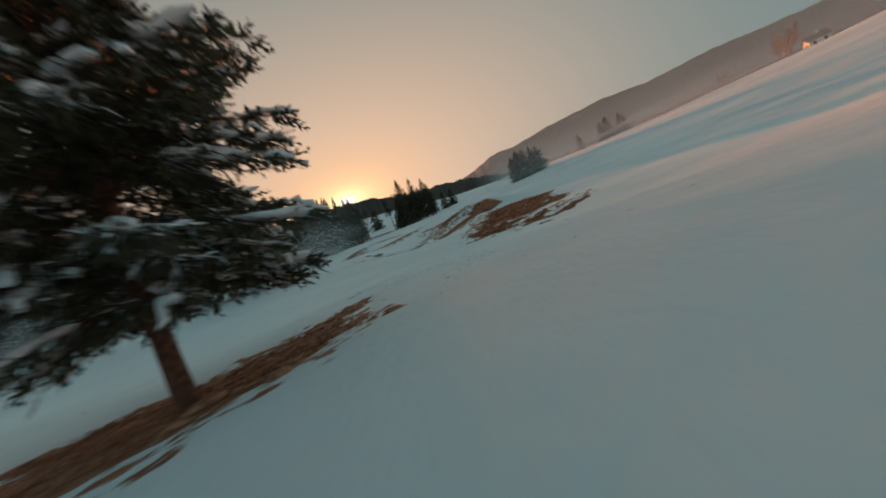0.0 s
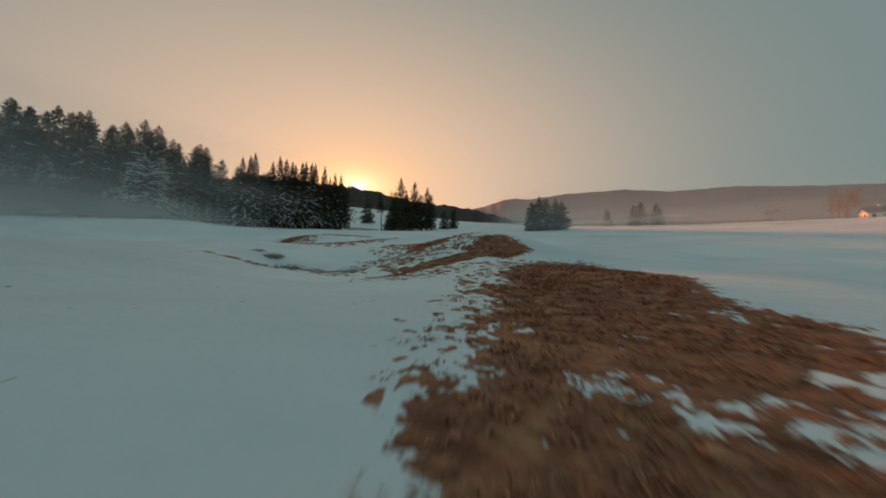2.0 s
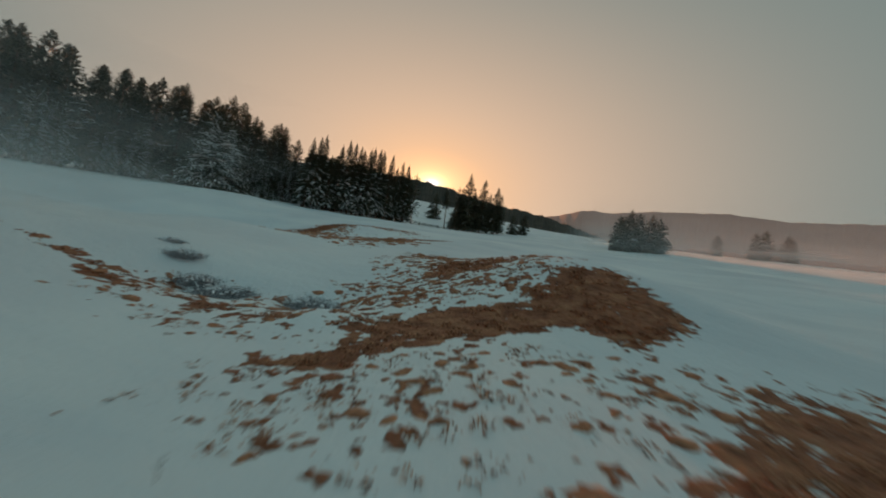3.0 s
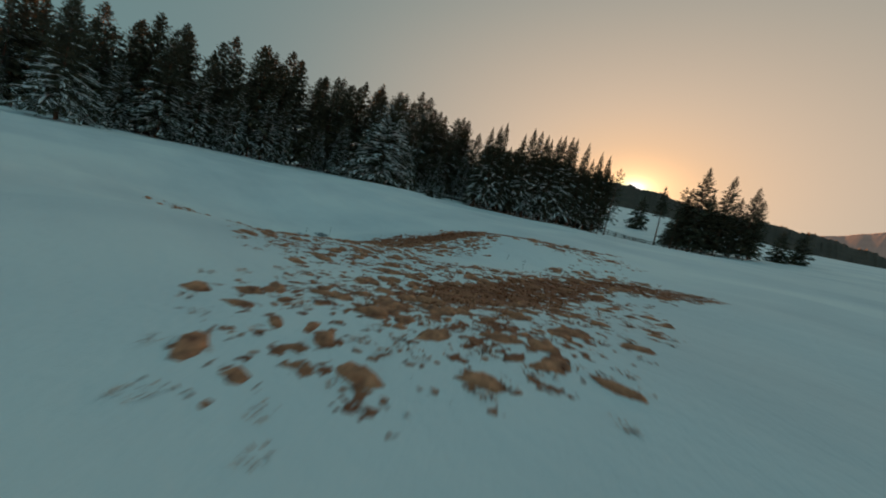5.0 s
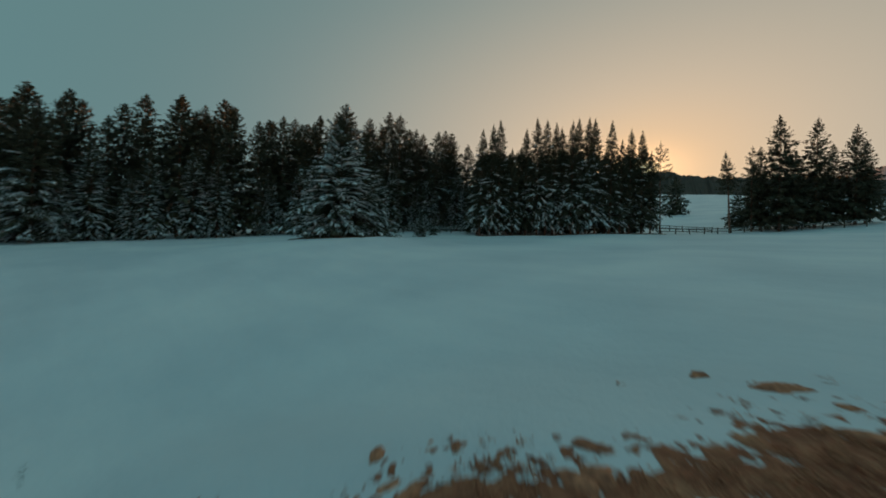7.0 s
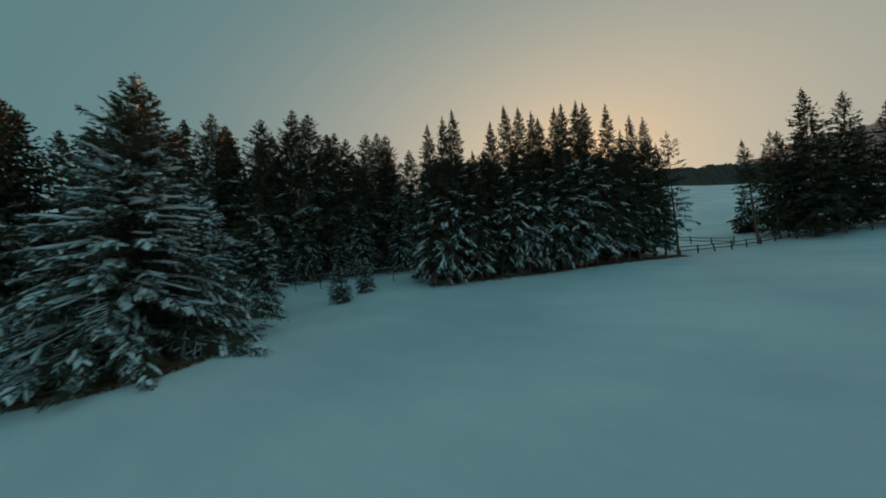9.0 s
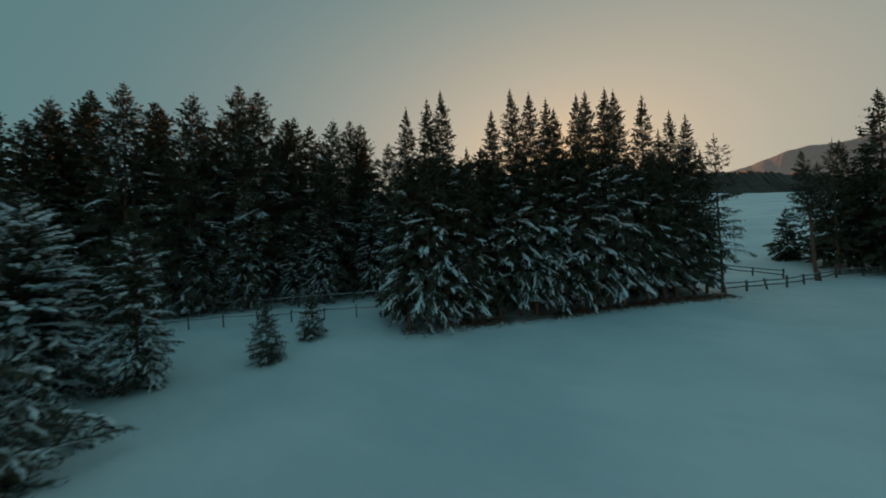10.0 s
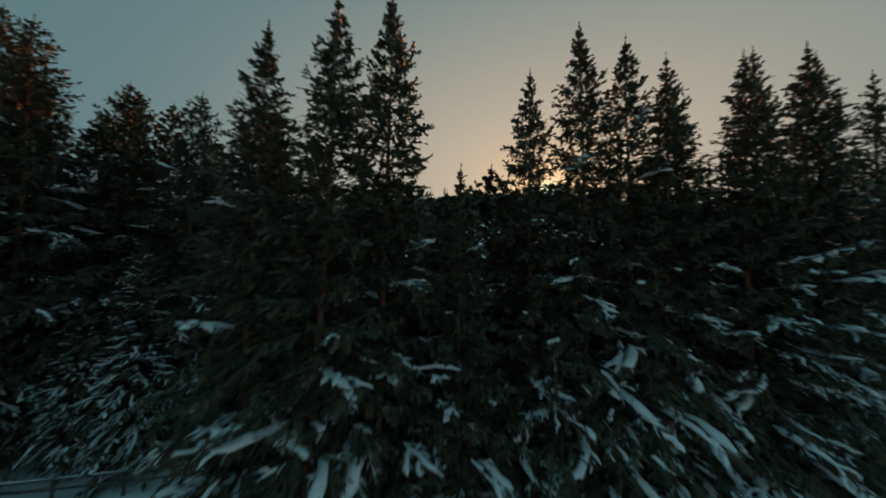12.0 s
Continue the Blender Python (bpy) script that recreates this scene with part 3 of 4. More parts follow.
for i, (x, y, tall) in enumerate(FRONT):
    plant(GROVE[i % 3] if i < 13 else GROVE_END, x, y, "tall spruce in a close grove with snow on its lower limbs", "spruces of the grove", rng.random() * 360, tall / 16.75)
for k in range(42):
    s, back = (k % 13) / 13.4 + rng.normal(0, 0.015) if k < 39 else 0.10 + 0.05 * (k - 39), 0.6 + 2.0 * (k // 13)
    x, y = -48.4 + 20.8 * s - 0.66 * back, 87.0 + 18.2 * s + 0.75 * back
    plant(GROVE_BACK[k % 2], x, y, "dark spruce within the grove", "spruces of the grove", rng.random() * 360, (11.3 + 2.6 * rng.random()) / 15)

# the forest behind the fences
EDGE = [(-96, 4), (-88, 22), (-81, 38), (-77, 54), (-76, 68), (-73.5, 79.5), (-66.5, 86), (-61, 90.5), (-56.5, 95)]
EDGE_LEN = np.concatenate([[0], np.cumsum(np.hypot(*np.diff(np.array(EDGE), axis=0).T))])
FOREST = [spruce_meshes(40 + i, 18, 3.9, 1.3, 0.46, 0.48, 6, 1.7, 0.0, 0.85, 0.14, 0, 1.35, 0.9, 1.7, 1.5, 0, 1.4) for i in range(3)]
TALL = [spruce_meshes(44 + i, 20, 5.6, 2.5, 0.60, 0.50, 6, 0.4, 0.0, 0.7, 0.20, 0, 1.35, 0.9, 1.5, 1.3, 0, 1.4) for i in range(3)]
DEEP = [spruce_meshes(50 + i, 22, 7.2, 10.0, 0.80, 0.56, 6, 0.1, 0.0, 0.5, 0.24, 0, 1.4, 0.9, 1.2, 1.3) for i in range(2)]
EDGE_TALL = [spruce_meshes(54 + i, 20, 4.6, 1.8, 0.36, 0.48, 6, 0.36, 0.0, 0.75, 0.15, 1, 1.35, 0.9, 1.6, 1.7, 1, 1.5) for i in range(2)]
for row, (gap, back, meshes, low, high, own) in enumerate([(3.4, -0.9, FOREST, 0.38, 0.66, 18), (3.6, 3.0, TALL, 0.76, 0.98, 20), (4.4, 6.0, DEEP, 0.86, 1.02, 22), (6.0, 10.0, DEEP, 0.90, 1.05, 22)]):
    for k, d in enumerate(np.arange(0, EDGE_LEN[-1], gap)):
        d += rng.normal(0, 0.7)
        x, y = np.interp(d, EDGE_LEN, [p[0] for p in EDGE]) - 0.85 * back + rng.normal(0, 0.6), np.interp(d, EDGE_LEN, [p[1] for p in EDGE]) + 0.45 * back + rng.normal(0, 0.6)
        stand = np.interp(y, [4, 30, 45, 60, 72, 80, 88, 96], [15.5, 17.8, 19.5, 21.8, 22.8, 23.2, 21, 17.5])      # the wood grows taller northwards
        plant(meshes[k % len(meshes)], x, y, "snowy spruce at the forest edge" if row < 1 else "dark tall spruce in the forest", "forest spruces", rng.random() * 360, stand * (low + (high - low) * rng.random()) / own)
for k, (x, y, tall) in enumerate([(-88.6, 61.4, 22.5), (-85.1, 75.5, 22.4), (-73.0, 77.5, 21.8), (-69.8, 80.9, 21.1), (-68.4, 85.1, 22.8), (-66.4, 86.0, 21.8), (-65.4, 88.9, 19.7), (-61.6, 90.5, 19.0), (-62.9, 94.6, 20.2), (-61.5, 95.7, 19.6), (-58.5, 96.5, 17.0), (-56.0, 99.5, 16.0), (-54.0, 103, 14.5)]):
    plant(EDGE_TALL[k % 2], x, y, "very tall dark spruce at the forest edge" if tall > 20 else "dark spruce behind the grove", "forest spruces", rng.random() * 360, (tall - 0.4) / 20)

# the gap and the clump beyond it
THINNED = spruce_meshes(60, 14, 2.3, 3.5, 0.22, 0.62, 4, 0.2, 0.15, 0.4, 0.075, 2, 1.1, 0.8, 0.9, 2.6)
plant(THINNED, -27.7, 104.2, "thin half-bare spruce at the end of the grove", turn=20)
plant(THINNED, -17.0, 115.0, "thin half-bare spruce by the fence", turn=250, size=0.97)
LEANING = spruce_meshes(65, 12.7, 2.3, 6.6, 0.22, 0.36, 6, 0.15, 0.0, 0.4, 0.10, 1, 1.1, 1.2, 0.9, 1.5)
leaner = plant(LEANING, -19.5, 111.9, "spruce with a dark crown on a bare leaning trunk", turn=140)
leaner.matrix_world = leaner.matrix_world @ pose(0, 0, 0, -2.5, 2.5, 0)
CLUMP = [spruce_meshes(61 + i, 16, 3.3, 1.7, 0.30, 0.42, 6, 0.1, 0.05, 0.4, 0.13, 0, 1.2) for i in range(2)]
for i, (x, y, tall) in enumerate([(-13.9, 114.7, 17.6), (-9.8, 118.5, 16.6), (-5.6, 120.0, 14.8), (-15.9, 116.4, 13.5), (-11.8, 117.2, 12.0), (-7.6, 121.0, 12.5), (-12.6, 121.5, 13.0), (-4.2, 122.4, 12.5), (-16.6, 119.5, 11.5)]):
    plant(CLUMP[i % 2], x, y, "dark spruce in the clump behind the fence", "spruces of the clump", i * 77, tall / 16)
LONE = spruce_meshes(64, 7, 2.4, 0.4, 0.22, 0.35, 6, 0.15, 0, 0.4, 0.10, 0, 1.2)
plant(LONE, 1.0, 131.0, "small dark spruce in the open field", "field spruces", 10)
plant(LONE, 5.0, 136.0, "small dark spruce in the open field", "field spruces", 100, 1.05)
plant(LONE, -18.6, 122.7, "dark spruce behind the leaning spruce", turn=40, size=0.9)
plant(LONE, -31.0, 158.0, "dark spruce standing in the far field", turn=200, size=1.6)
for i, (x, y, tall) in enumerate([(15.5, 76, 6.0), (17.6, 78, 7.4), (19.8, 80, 7.2), (22.0, 80, 7.0), (24.4, 82, 6.6), (17.0, 81, 6.4)]):
    plant(LONE, x, y, "dark broad spruce in a group on the open meadow", "meadow group", i * 60, tall / 7)
for i, (x, y, tall) in enumerate([(52, 98, 6.0), (56, 101, 7.0), (60, 100, 6.4), (64, 104, 5.6), (46, 101, 5.0)]):
    plant(LONE, x, y, "dark broad spruce in a group far across the meadow", "far meadow group", i * 60, tall / 7)


def bare_tree_meshes(seed, tall, spread_r):
    """A leafless broad tree: trunk, limbs that fork again and again, and a haze of fine twigs."""
    r = np.random.default_rng(seed)
    trunk, limbs, twigs = Pile(), Pile(), Pile()
    trunk.add(*tube([(0, 0, -0.3), (0.05, 0, tall * 0.15), (0.1, 0.05, tall * 0.3), (0.1, 0.1, tall * 0.5)], [0.24, 0.19, 0.15, 0.06], 8))

    def fork(root, way, length, thick, level):
        tip = root + way * length
        bend = root + way * length * 0.5 + r.normal(0, 0.06 * length, 3)
        (limbs if level < 2 else twigs).add(*tube([root, bend, tip], [thick, thick * 0.8, thick * 0.5], 4 if level < 2 else 3))
        if level == 4:
            return
        for k in range(5 if level < 3 else 4):
            w = way + r.normal(0, 0.55, 3) + [0, 0, 0.12]
            start = root + (tip - root) * (0.45 + 0.55 * r.random())
            fork(start, w / np.linalg.norm(w), length * (0.5 + 0.22 * r.random()), max(thick * 0.5, 0.018), level + 1)
    for k in range(8):
        a = k * 2.4
        w = np.array([math.cos(a) * spread_r, math.sin(a) * spread_r, 0.9])
        fork(np.array([0.1, 0.05, tall * (0.15 + 0.3 * k / 7)]), w / np.linalg.norm(w), tall * 0.27, 0.075, 1)
    return [("trunk", trunk.mesh("trunk", BARK, True)), ("branchwork", limbs.mesh("branchwork", RUSSET)), ("twig_mass", twigs.mesh("twig_mass", RUSSET))]


RUSSET = plain("russet_twigs", (0.20, 0.10, 0.05), (0.38, 0.21, 0.10), 2.0, 0.9)
BROAD = bare_tree_meshes(70, 9, 0.8)
for i, (x, y, tall) in enumerate([(119, 99, 10.0), (122.5, 102, 12.0), (126, 106, 9.0), (97, 101, 6.0)]):
    plant(BROAD, x, y, "bare reddish-brown broadleaf tree beside the house" if i < 3 else "small bare broadleaf tree on the snowy slope", "trees by the house", i * 60, tall / 9, name="broadleaf_tree")

# ---------------------------------------------------------------- fences


def box_mesh(name, sx, sy, sz, mat, bevel=0.01):
    bm = bmesh.new()
    bmesh.ops.create_cube(bm, size=1.0)
    bmesh.ops.scale(bm, vec=(sx, sy, sz), verts=bm.verts)
    bmesh.ops.bevel(bm, geom=bm.edges[:], offset=bevel, segments=1, affect="EDGES")
    me = bpy.data.meshes.new(name)
    bm.to_mesh(me)
    bm.free()
    me.materials.append(mat)
    return me


POST = mesh_from("post", *tube([(0, 0, -0.3), (0, 0, 0.4), (0, 0, 1.15), (0, 0, 1.2)], [0.065, 0.06, 0.055, 0.02], 7), [WOOD], smooth=False)


def build_fence(label, points, gap, rails, seed, stout=1.0):
    fence = tagged(new("fence"), label, "fence", "fences")
    r = np.random.default_rng(seed)
    pts = np.array(points, float)
    run = np.concatenate([[0], np.cumsum(np.hypot(*np.diff(pts, axis=0).T))])
    spots = []
    for d in np.arange(0, run[-1], gap):
        x, y = np.interp(d, run, pts[:, 0]), np.interp(d, run, pts[:, 1])
        spots.append((x, y, height(x, y)))
        post = part("post", POST, fence)
        post.matrix_world = pose(x, y, spots[-1][2], r.normal(0, 3), r.normal(0, 3), r.random() * 360) @ Matrix.Diagonal((0.85 * stout, 0.85 * stout, 0.80 + 0.15 * r.random(), 1))
    for a, b in zip(spots, spots[1:]):
        for h in rails:
            p, q = Vector(a) + Vector((0, 0, h + r.normal(0, 0.03))), Vector(b) + Vector((0, 0, h + r.normal(0, 0.03)))
            mid = p.lerp(q, 0.5) - Vector((0, 0, 0.02))
            v, f = tube([p, mid, q], [0.035 * stout, 0.04 * stout, 0.035 * stout], 6)
            rail = part("rail", mesh_from("rail", v, f, [WOOD]), fence)
            if h == max(rails):
                v, f = tube([p.lerp(q, 0.03) + Vector((0, 0, 0.04)), mid + Vector((0, 0, 0.05)), p.lerp(q, 0.97) + Vector((0, 0, 0.04))], [0.02, 0.04, 0.02], 6)
                part("snow", mesh_from("snow", v, f, [SNOW]), rail)
    return fence


build_fence("weathered wooden post and rail fence along the forest", [(-79, 66), (-72, 78.5), (-61.5, 86.4), (-51, 95)], 2.5, (0.55, 0.95), 1, 1.4)
build_fence("weathered wooden fence of posts with one thin rail", [(-73, 69), (-66, 77.5), (-58, 83.4), (-48, 90)], 2.6, (0.8,), 2)
build_fence("wooden post and rail fence across the gap", [(-27.5, 104.2), (-22.5, 108.5), (-17.5, 113.5), (-4, 117)], 2.2, (0.45, 0.85), 3, 1.6)
build_fence("wooden fence between the field and the gap", [(-34, 120), (-26.5, 115.6), (-21.6, 112.4)], 2.4, (0.5, 0.9), 4, 1.5)

# ---------------------------------------------------------------- the house on the hill


def build_house(x, y):
    house = tagged(new("house"), "small white house with a pitched roof on the hillside", "house")
    house.matrix_world = pose(x, y, height(x, y) - 0.2, 0, 0, -32) @ Matrix.Scale(0.85, 4)
    bm = bmesh.new()
    for p in [(-3, -2.5, 0), (3, -2.5, 0), (3, 2.5, 0), (-3, 2.5, 0), (-3, -2.5, 2.8), (3, -2.5, 2.8), (3, 2.5, 2.8), (-3, 2.5, 2.8), (-3, 0, 4.9), (3, 0, 4.9)]:
        bm.verts.new(p)
    bm.verts.ensure_lookup_table()
    for f in [(0, 1, 5, 4), (1, 2, 6, 9, 5), (2, 3, 7, 6), (3, 0, 4, 8, 7), (0, 3, 2, 1)]:
        bm.faces.new([bm.verts[i] for i in f])
    me = bpy.data.meshes.new("wall")
    bm.to_mesh(me)
    bm.free()
    me.materials.append(WALL)
    part("wall", me, house)
    for s in (-1, 1):
        roof = part("roof", box_mesh("roof", 7.0, 3.6, 0.18, ROOF), house)
        roof.matrix_basis = pose(0, s * 1.45, 3.82, -s * 40, 0, 0)
    pane = plain("dark_pane", (0.02, 0.025, 0.03), (0.05, 0.055, 0.06), 2.0, 0.1)
    for wx, wy, turn in [(-3.02, -1.0, 90), (-3.02, 1.0, 90), (-1.5, -2.52, 0), (1.5, -2.52, 0)]:
        win = part("window", box_mesh("window", 0.9, 0.1, 1.2, WOOD), house)
        win.matrix_basis = pose(wx, wy, 1.6, 0, 0, turn)
        part("pane", box_mesh("pane", 0.7, 0.12, 1.0, pane), win)
    chim = part("chimney", box_mesh("chimney", 0.6, 0.6, 1.6, WALL), house)
    chim.matrix_basis = pose(1.2, 0.6, 5.0)


build_house(127.5, 98.5)

# ---------------------------------------------------------------- dry grass


def blades(x, y, z, rng, spread_r, tall, count, wide):
    """Curved blades round each tuft: count blades at each of the n places."""
    n = len(x)
    a = rng.random((n, count)) * 6.283
    d = spread_r * np.sqrt(rng.random((n, count)))
    root = np.stack([x[:, None] + d * np.cos(a), y[:, None] + d * np.sin(a), np.repeat(z[:, None], count, 1)], 2).reshape(-1, 3)
    b = a.ravel() + rng.normal(0, 0.9, n * count)
    out = np.stack([np.cos(b), np.sin(b), np.zeros_like(b)], 1)
    h = tall * (0.5 + 0.8 * rng.random(n * count))
    lay = 0.5 + 0.9 * rng.random(n * count)
    side = np.stack([-out[:, 1], out[:, 0], np.zeros_like(b)], 1) * (wide * (0.6 + 0.8 * rng.random(n * count)))[:, None]
    up = np.array([0, 0, 1.0])
    mid = root + out * (h * lay * 0.35)[:, None] + up * (h * 0.62)[:, None]
    tip = root + out * (h * lay)[:, None] + up * (h * (0.85 - 0.45 * (lay - 0.5)))[:, None]
    m = len(root)
    v = np.stack([root - side, root + side, mid + side * 0.8, mid - side * 0.8, tip], 1).reshape(-1, 3)
    i = np.arange(m) * 5
    quads, tris = np.stack([i, i + 1, i + 2, i + 3], 1), np.stack([i + 3, i + 2, i + 4], 1)
    return v, quads.tolist() + tris.tolist()


def build_grass():
    rng = np.random.default_rng(21)
    x, y = rng.uniform(-32, 2, 44000), rng.uniform(-3, 54, 44000)
    b = blot(x, y, BARE)
    keep = b + rng.normal(0, 0.16, len(x)) > 0.62
    x, y = x[keep], y[keep]
    v, f = blades(x, y, lie(x, y) - 0.06, rng, 0.14, 0.075, 16, 0.011)
    tagged(new("dry_grass", mesh_from("dry_grass", v, f, [GRASS], smooth=False)), "matted dry brown winter grass on the bare patches", "grass", kind="stuff")
    x, y = rng.uniform(-34, 0, 26000), rng.uniform(-2, 54, 26000)
    keep = rng.random(len(x)) < 0.5 * blot(x, y, THIN) ** 1.5
    x, y = x[keep], y[keep]
    v, f = blades(x, y, lie(x, y) - 0.03, rng, 0.11, 0.07, 20, 0.010)
    tagged(new("grass_tuft", mesh_from("grass_tuft", v, f, [GRASS], smooth=False)), "tufts of dry grass poking through thin snow", "grass", kind="stuff")


build_grass()
HUMMOCK = plain("grass_hummocks", (0.22, 0.074, 0.044), (0.78, 0.31, 0.165), 7.0, 0.9, 0.9, 45.0)


def build_hummocks():
    """Small matted mounds of grass that stand out of the snow."""
    r = np.random.default_rng(44)
    x, y = r.uniform(-34, 0, 30000), r.uniform(-3, 54, 30000)
    stray = (x > -17) & (x < -4) & (y < 21)                                # lone blades and crumbs on the first slope
    keep = r.random(len(x)) < np.where((y > 20) & (y < 30), 0.5, 0.38) * blot(x, y, THIN) ** 1.5 * (blot(x, y, BARE) < 0.7) + 0.10 * stray
    x, y = x[keep], y[keep]
    n, sides = len(x), 8
    size = 0.045 + 0.125 * r.random(n) ** 1.8
    a = np.linspace(0, 2 * np.pi, sides, endpoint=False)
    size *= np.where(y < 20.6, 0.6, np.where(y < 30, 0.68, 1.0))           # the young tufts of the first slope are smaller
    size *= np.where((y < 20.6) & (blot(x, y, THIN) < 0.2), 0.45, 1.0)
    stretch, turn = 1.2 + 1.1 * r.random(n), r.normal(0.2, 0.5, n)
    rings = []
    for reach, rise in ((1.0, -0.15), (0.86, 0.26), (0.48, 0.50)):
        wobble = reach * size[:, None] * (0.6 + 0.8 * r.random((n, sides)))
        u, v = wobble * np.cos(a) * stretch[:, None], wobble * np.sin(a)
        px, py = x[:, None] + u * np.cos(turn)[:, None] - v * np.sin(turn)[:, None], y[:, None] + u * np.sin(turn)[:, None] + v * np.cos(turn)[:, None]
        rings.append(np.stack([px, py, lie(px, py) - 0.02 + rise * size[:, None] * (0.7 + 0.6 * r.random((n, sides)))], 2))
    top = np.stack([x, y, lie(x, y) - 0.02 + 0.56 * size], 1)[:, None, :]
    verts = np.concatenate(rings + [top], 1).reshape(-1, 3)
    k = np.arange(sides)
    quads = [np.stack([b * sides + k, b * sides + (k + 1) % sides, (b + 1) * sides + (k + 1) % sides, (b + 1) * sides + k], 1) for b in (0, 1)]
    caps = np.stack([2 * sides + k, 2 * sides + (k + 1) % sides, np.full(sides, 3 * sides)], 1)
    base = np.arange(n)[:, None, None] * (3 * sides + 1)
    faces = (np.concatenate(quads)[None] + base).reshape(-1, 4).tolist() + (caps[None] + base).reshape(-1, 3).tolist()
    tagged(new("grass_hummock", mesh_from("grass_hummock", verts, faces, [HUMMOCK])), "matted brown grass hummocks standing out of the snow", "grass", kind="stuff")


build_hummocks()

# ---------------------------------------------------------------- mist


def mist_material():
    """Thin ground mist: mostly clear, with drifting denser banks."""
    m, n, l, b = material("ground_mist")
    tc, wind, banks = n.new("ShaderNodeTexCoord"), n.new("ShaderNodeMapping"), n.new("ShaderNodeTexNoise")
    wind.inputs["Scale"].default_value = (0.025, 0.06, 0.4)
    banks.inputs["Scale"].default_value, banks.inputs["Detail"].default_value = 1.0, 4.0
    l.new(tc.outputs["Object"], wind.inputs["Vector"])
    l.new(wind.outputs[0], banks.inputs["Vector"])
    att, dense, mix = n.new("ShaderNodeAttribute"), n.new("ShaderNodeMapRange"), n.new("ShaderNodeMath")
    att.attribute_name, mix.operation = "bare", "MULTIPLY"
    for key, v in (("From Min", 0.30), ("From Max", 0.68), ("To Min", 0.25), ("To Max", 1.0)):
        dense.inputs[key].default_value = v
    l.new(banks.outputs["Fac"], dense.inputs["Value"])
    l.new(dense.outputs[0], mix.inputs[0])
    l.new(att.outputs["Fac"], mix.inputs[1])
    clear, veil, through_light, both, out = n.new("ShaderNodeBsdfTransparent"), n.new("ShaderNodeBsdfDiffuse"), n.new("ShaderNodeBsdfTranslucent"), n.new("ShaderNodeMixShader"), n.new("ShaderNodeMixShader")
    veil.inputs["Color"].default_value = through_light.inputs["Color"].default_value = (0.93, 0.93, 0.93, 1)
    l.new(veil.outputs[0], both.inputs[1])
    l.new(through_light.outputs[0], both.inputs[2])
    l.new(mix.outputs[0], out.inputs[0])
    l.new(clear.outputs[0], out.inputs[1])
    l.new(both.outputs[0], out.inputs[2])
    l.new(out.outputs[0], n["Material Output"].inputs["Surface"])
    n.remove(b)
    return m


def build_mist():
    """Low mist over the hollow in the west and the eastern meadow: thin slanting drifts, dense near the snow and gone a few metres above it."""
    def fade(d, width):
        s = np.clip(d / width, 0, 1)
        return s * s * (3 - 2 * s)
    verts, faces, veil, count = [], [], [], 0
    drifts = [(-0.8, 0.6, start, 0.38, 2.6, 0.58) for start in (3, 10, 17, 25)] + [(0.5, 0.87, start, 0.28, 4.5, share) for start, share in ((4, 0.22), (22, 0.32), (44, 0.5), (68, 0.5))]
    for k, (ux, uy, start, steep, deep, share) in enumerate(drifts):
        xs, ys = (np.arange(-62, -12, 2.0), np.arange(6, 32, 2.0)) if ux < 0 else (np.arange(-6, 118, 2.5), np.arange(34, 142, 2.5))
        gx, gy = np.meshgrid(xs, ys)
        x, y = gx.ravel(), gy.ravel()
        if ux < 0:
            bank = fade(-13.0 - x, 4) * fade(30.5 - y, 6) * fade(y - 7, 8) * fade(x + 60, 12)
        else:
            bank = fade(x + 6 - 0.24 * (y - 34), 12) * fade(y - 36, 20) * fade(139 - y, 16) * fade(112 - x, 30)
        h = steep * (ux * (x + 8 if ux < 0 else x) + uy * (y - 8 if ux < 0 else y - 40) - start) + 0.35 * np.sin(x * 0.31 + y * 0.17 + 2 * k)
        thick = share * bank * fade(h, 1.2) * np.exp(-np.maximum(h, 0) / deep) * fade(4 * deep - h, 1.5 * deep)
        f = grid_faces(len(ys), len(xs))
        f = f[(thick[f] > 0.002).any(axis=1)]
        used = np.unique(f)
        place = np.zeros(len(x), int)
        place[used] = np.arange(len(used)) + count
        faces.append(place[f])
        verts.append(np.stack([x, y, lie(x, y) + h], 1)[used])
        veil.append(thick[used])
        count += len(used)
    me = mesh_from("ground_mist", np.concatenate(verts), np.concatenate(faces), [mist_material()], np.concatenate(veil))
    tagged(new("ground_mist", me), "thin low mist drifting over the snowy slope", "mist", kind="stuff")


build_mist()

# ---------------------------------------------------------------- shrubs, weeds, litter


def shrub_mesh(seed, size, count):
    """A low dome of fine twigs."""
    r = np.random.default_rng(seed)
    pile = Pile()
    for k in range(count):
        a, lean, h = r.random() * 6.283, 1.3 * r.random() ** 0.7, size * (0.55 + 0.5 * r.random())
        out = np.array([math.cos(a), math.sin(a), 0])
        root = out * size * 0.5 * r.random()
        line = np.array([root, root + out * h * lean * 0.5 + [0, 0, h * 0.45], root + out * h * lean + [0, 0, h * (0.8 - 0.3 * lean)]]) + r.normal(0, 0.05, (3, 3))
        pile.add(*tube(line, [0.007, 0.006, 0.003], 3))
        for n in range(5):
            q = line[1] + (line[2] - line[1]) * r.random()
            pile.add(*tube(np.array([q, q + r.normal(0, 0.09, 3) + [0, 0, 0.05]]), [0.005, 0.002], 3))
    return pile


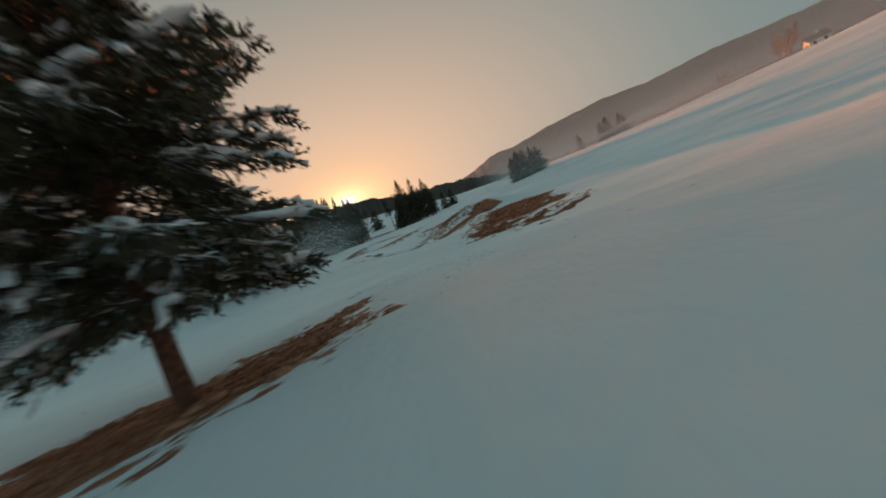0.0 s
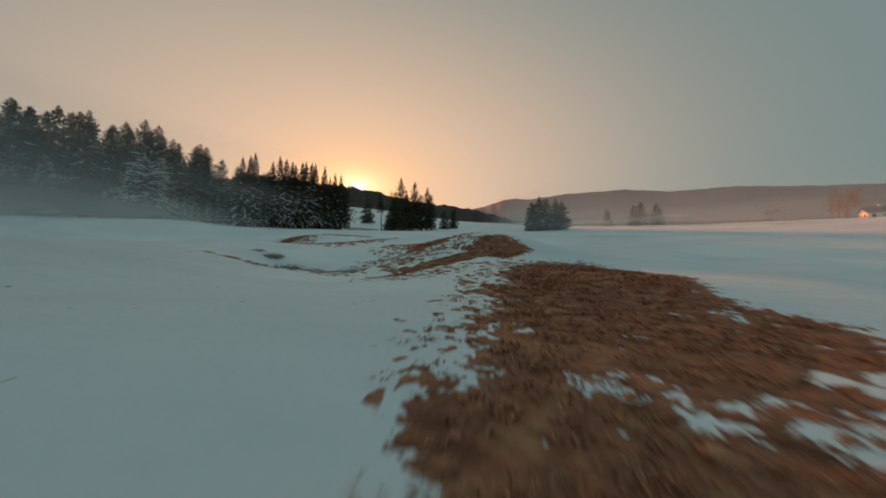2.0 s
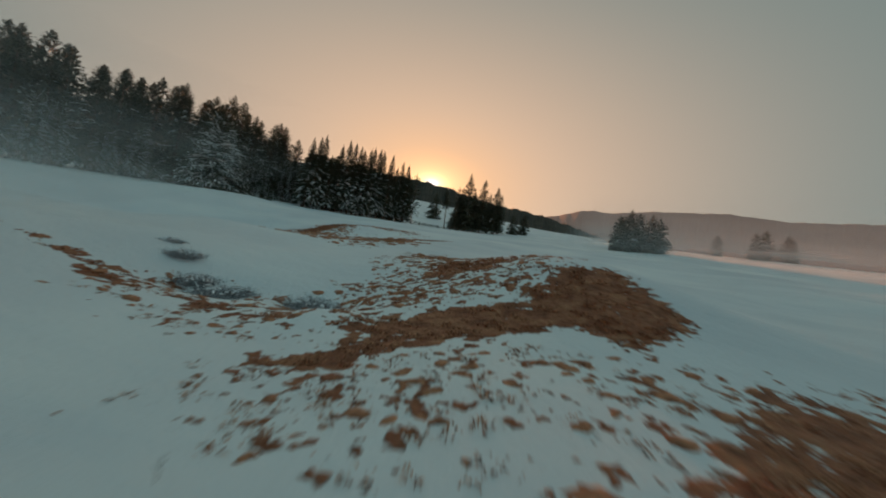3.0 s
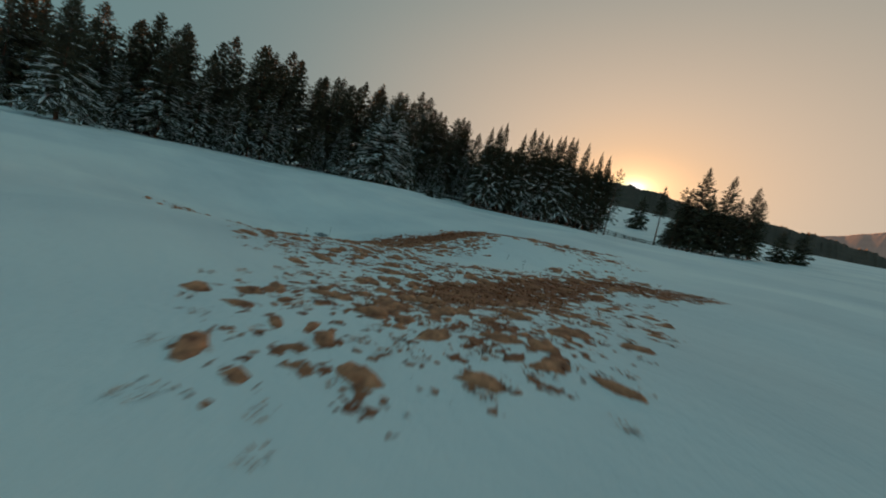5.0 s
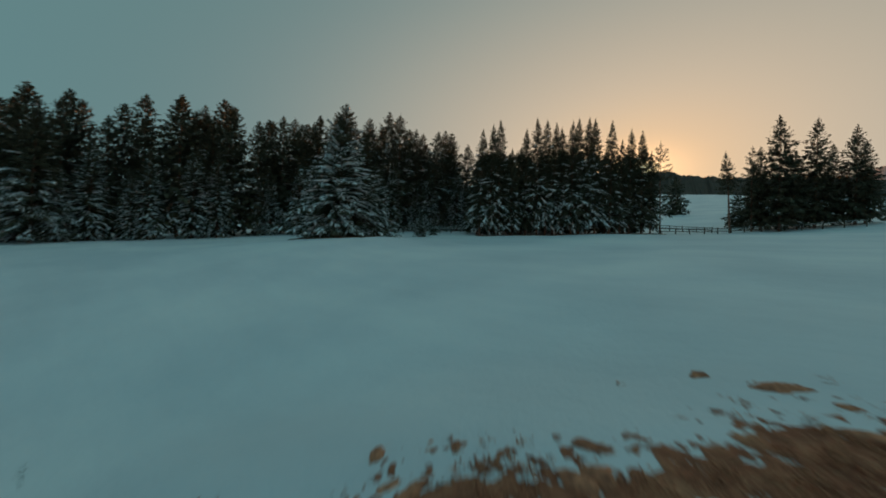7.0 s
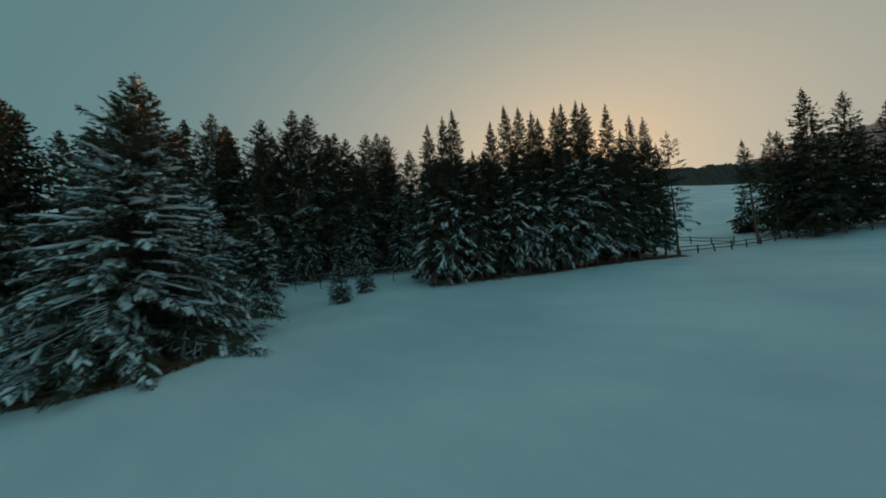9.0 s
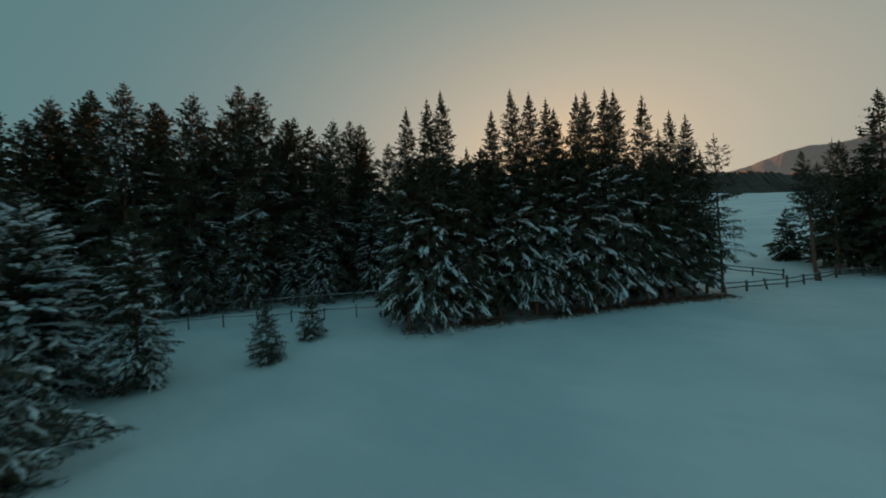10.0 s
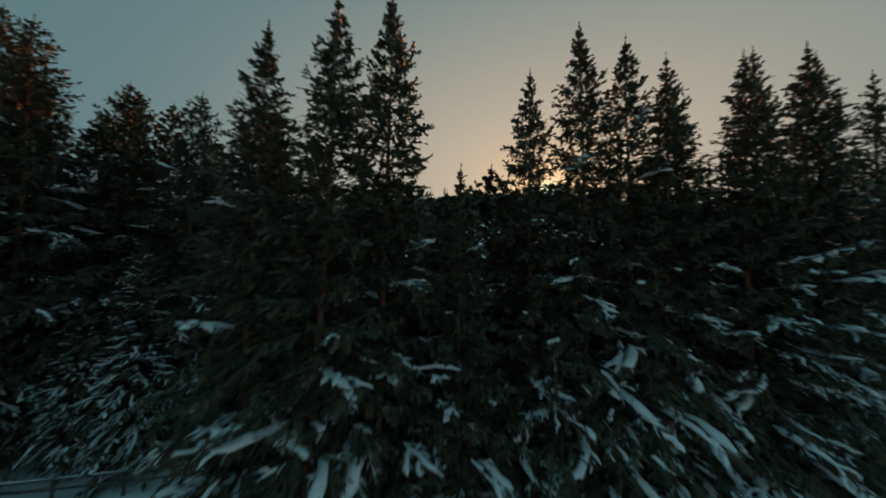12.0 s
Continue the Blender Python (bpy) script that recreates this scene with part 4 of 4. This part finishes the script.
TWIGS_FROSTED = needle_material("frosted_twigs", (0.16, 0.14, 0.14), (0.62, 0.64, 0.68))
SHRUB = shrub_mesh(5, 0.5, 380).mesh("twig_mass", TWIGS_FROSTED)
CAUGHT = Pile()
shrub_rng = np.random.default_rng(6)
for k in range(60):
    a, d = shrub_rng.random() * 6.283, 0.62 * math.sqrt(shrub_rng.random())
    at = np.array([d * math.cos(a), d * math.sin(a), 0.50 - 0.55 * d * d + 0.05 * shrub_rng.random()])
    line = at + np.linspace(-1, 1, 4)[:, None] * (0.03 + 0.05 * shrub_rng.random()) * shrub_rng.normal(0, 0.6, 3)
    CAUGHT.add(*tube(line, np.array([0.3, 1.0, 0.9, 0.3]) * (0.012 + 0.026 * shrub_rng.random()), 5))
CAUGHT = CAUGHT.mesh("snow_load", SNOW, True)
for x, y, size, turn in [(-10.5, 23.2, 1.1, 0), (-12.7, 22.7, 0.95, 90), (-13.4, 22.9, 0.8, 200), (-12.4, 23.2, 0.65, 310), (-14.3, 23.4, 0.7, 20), (-15.2, 23.9, 0.5, 140), (-30.0, 43.2, 0.75, 140), (-29.4, 42.3, 0.55, 40), (-30.9, 42.2, 0.45, 260)]:
    shrub = tagged(new("shrub"), "low bare shrub with frosted grey twigs in the snow", "shrub", "frosted shrubs")
    shrub.matrix_world = pose(x, y, height(x, y) - 0.12, 0, 0, turn) @ Matrix.Diagonal((size, size, size * 0.8, 1))
    tagged(part("twig_mass", SHRUB, shrub), kind="stuff")
    tagged(part("snow_load", CAUGHT, shrub), kind="stuff")


def weed_mesh(seed):
    """A dead weed: one stem with a few bare side twigs."""
    r = np.random.default_rng(seed)
    pile = Pile()
    stem = np.array([(0, 0, -0.05), (0.01, 0.01, 0.16), (0.03, 0.0, 0.34), (0.035, 0.01, 0.46)])
    pile.add(*tube(stem, [0.006, 0.005, 0.004, 0.002], 5))
    for k in range(9):
        h = 0.14 + 0.032 * k
        root = np.array([np.interp(h, stem[:, 2], stem[:, 0]), 0.005, h])
        a = k * 2.4
        tip = root + np.array([math.cos(a), math.sin(a), 0.9]) * (0.05 + 0.05 * r.random())
        pile.add(*tube([root, (root + tip) / 2 + [0, 0, -0.008], tip], [0.003, 0.0025, 0.002], 4))
    return pile.mesh("dead_weed", TWIG)


WEED = weed_mesh(8)
for x, y, size, turn in [(-16.1, 43.4, 0.9, 0), (-17.2, 44.1, 0.6, 80), (-7.5, 17.2, 0.5, 200), (-8.6, 17.6, 0.4, 30), (-30.4, 43.9, 1.0, 120), (-31.2, 42.7, 0.9, 300)]:
    weed = tagged(new("dead_weed", WEED), "single dead weed stalk standing in the snow", "weed", "dead weeds")
    weed.matrix_world = pose(x, y, height(x, y), 0, 0, turn) @ Matrix.Scale(size, 4)


def build_litter():
    """Brown needles and stalks on the ground along the foot of the grove and under the broad trees."""
    r = np.random.default_rng(9)
    n = 6000
    s, w = r.random(n), r.normal(0, 0.75, n)
    x, y = -50.0 + 21.0 * s + 0.66 * (0.7 * w + 2.6), 87.0 + 18.4 * s - 0.75 * (0.7 * w + 2.6)
    a, d = r.random(5200) * 6.283, 4.6 * np.sqrt(r.random(5200))
    x, y = np.concatenate([x, -51.2 + d * np.cos(a)]), np.concatenate([y, 64.0 + d * np.sin(a)])
    v, f = blades(x, y, lie(x, y) - 0.01, r, 0.14, 0.10, 3, 0.032)
    litter = plain("needle_litter", (0.14, 0.06, 0.035), (0.32, 0.16, 0.09), 3.0, 0.9)
    tagged(new("needle_litter", mesh_from("needle_litter", v, f, [litter], smooth=False)), "brown needle litter and stalks at the foot of the trees", "litter", kind="stuff")


build_litter()
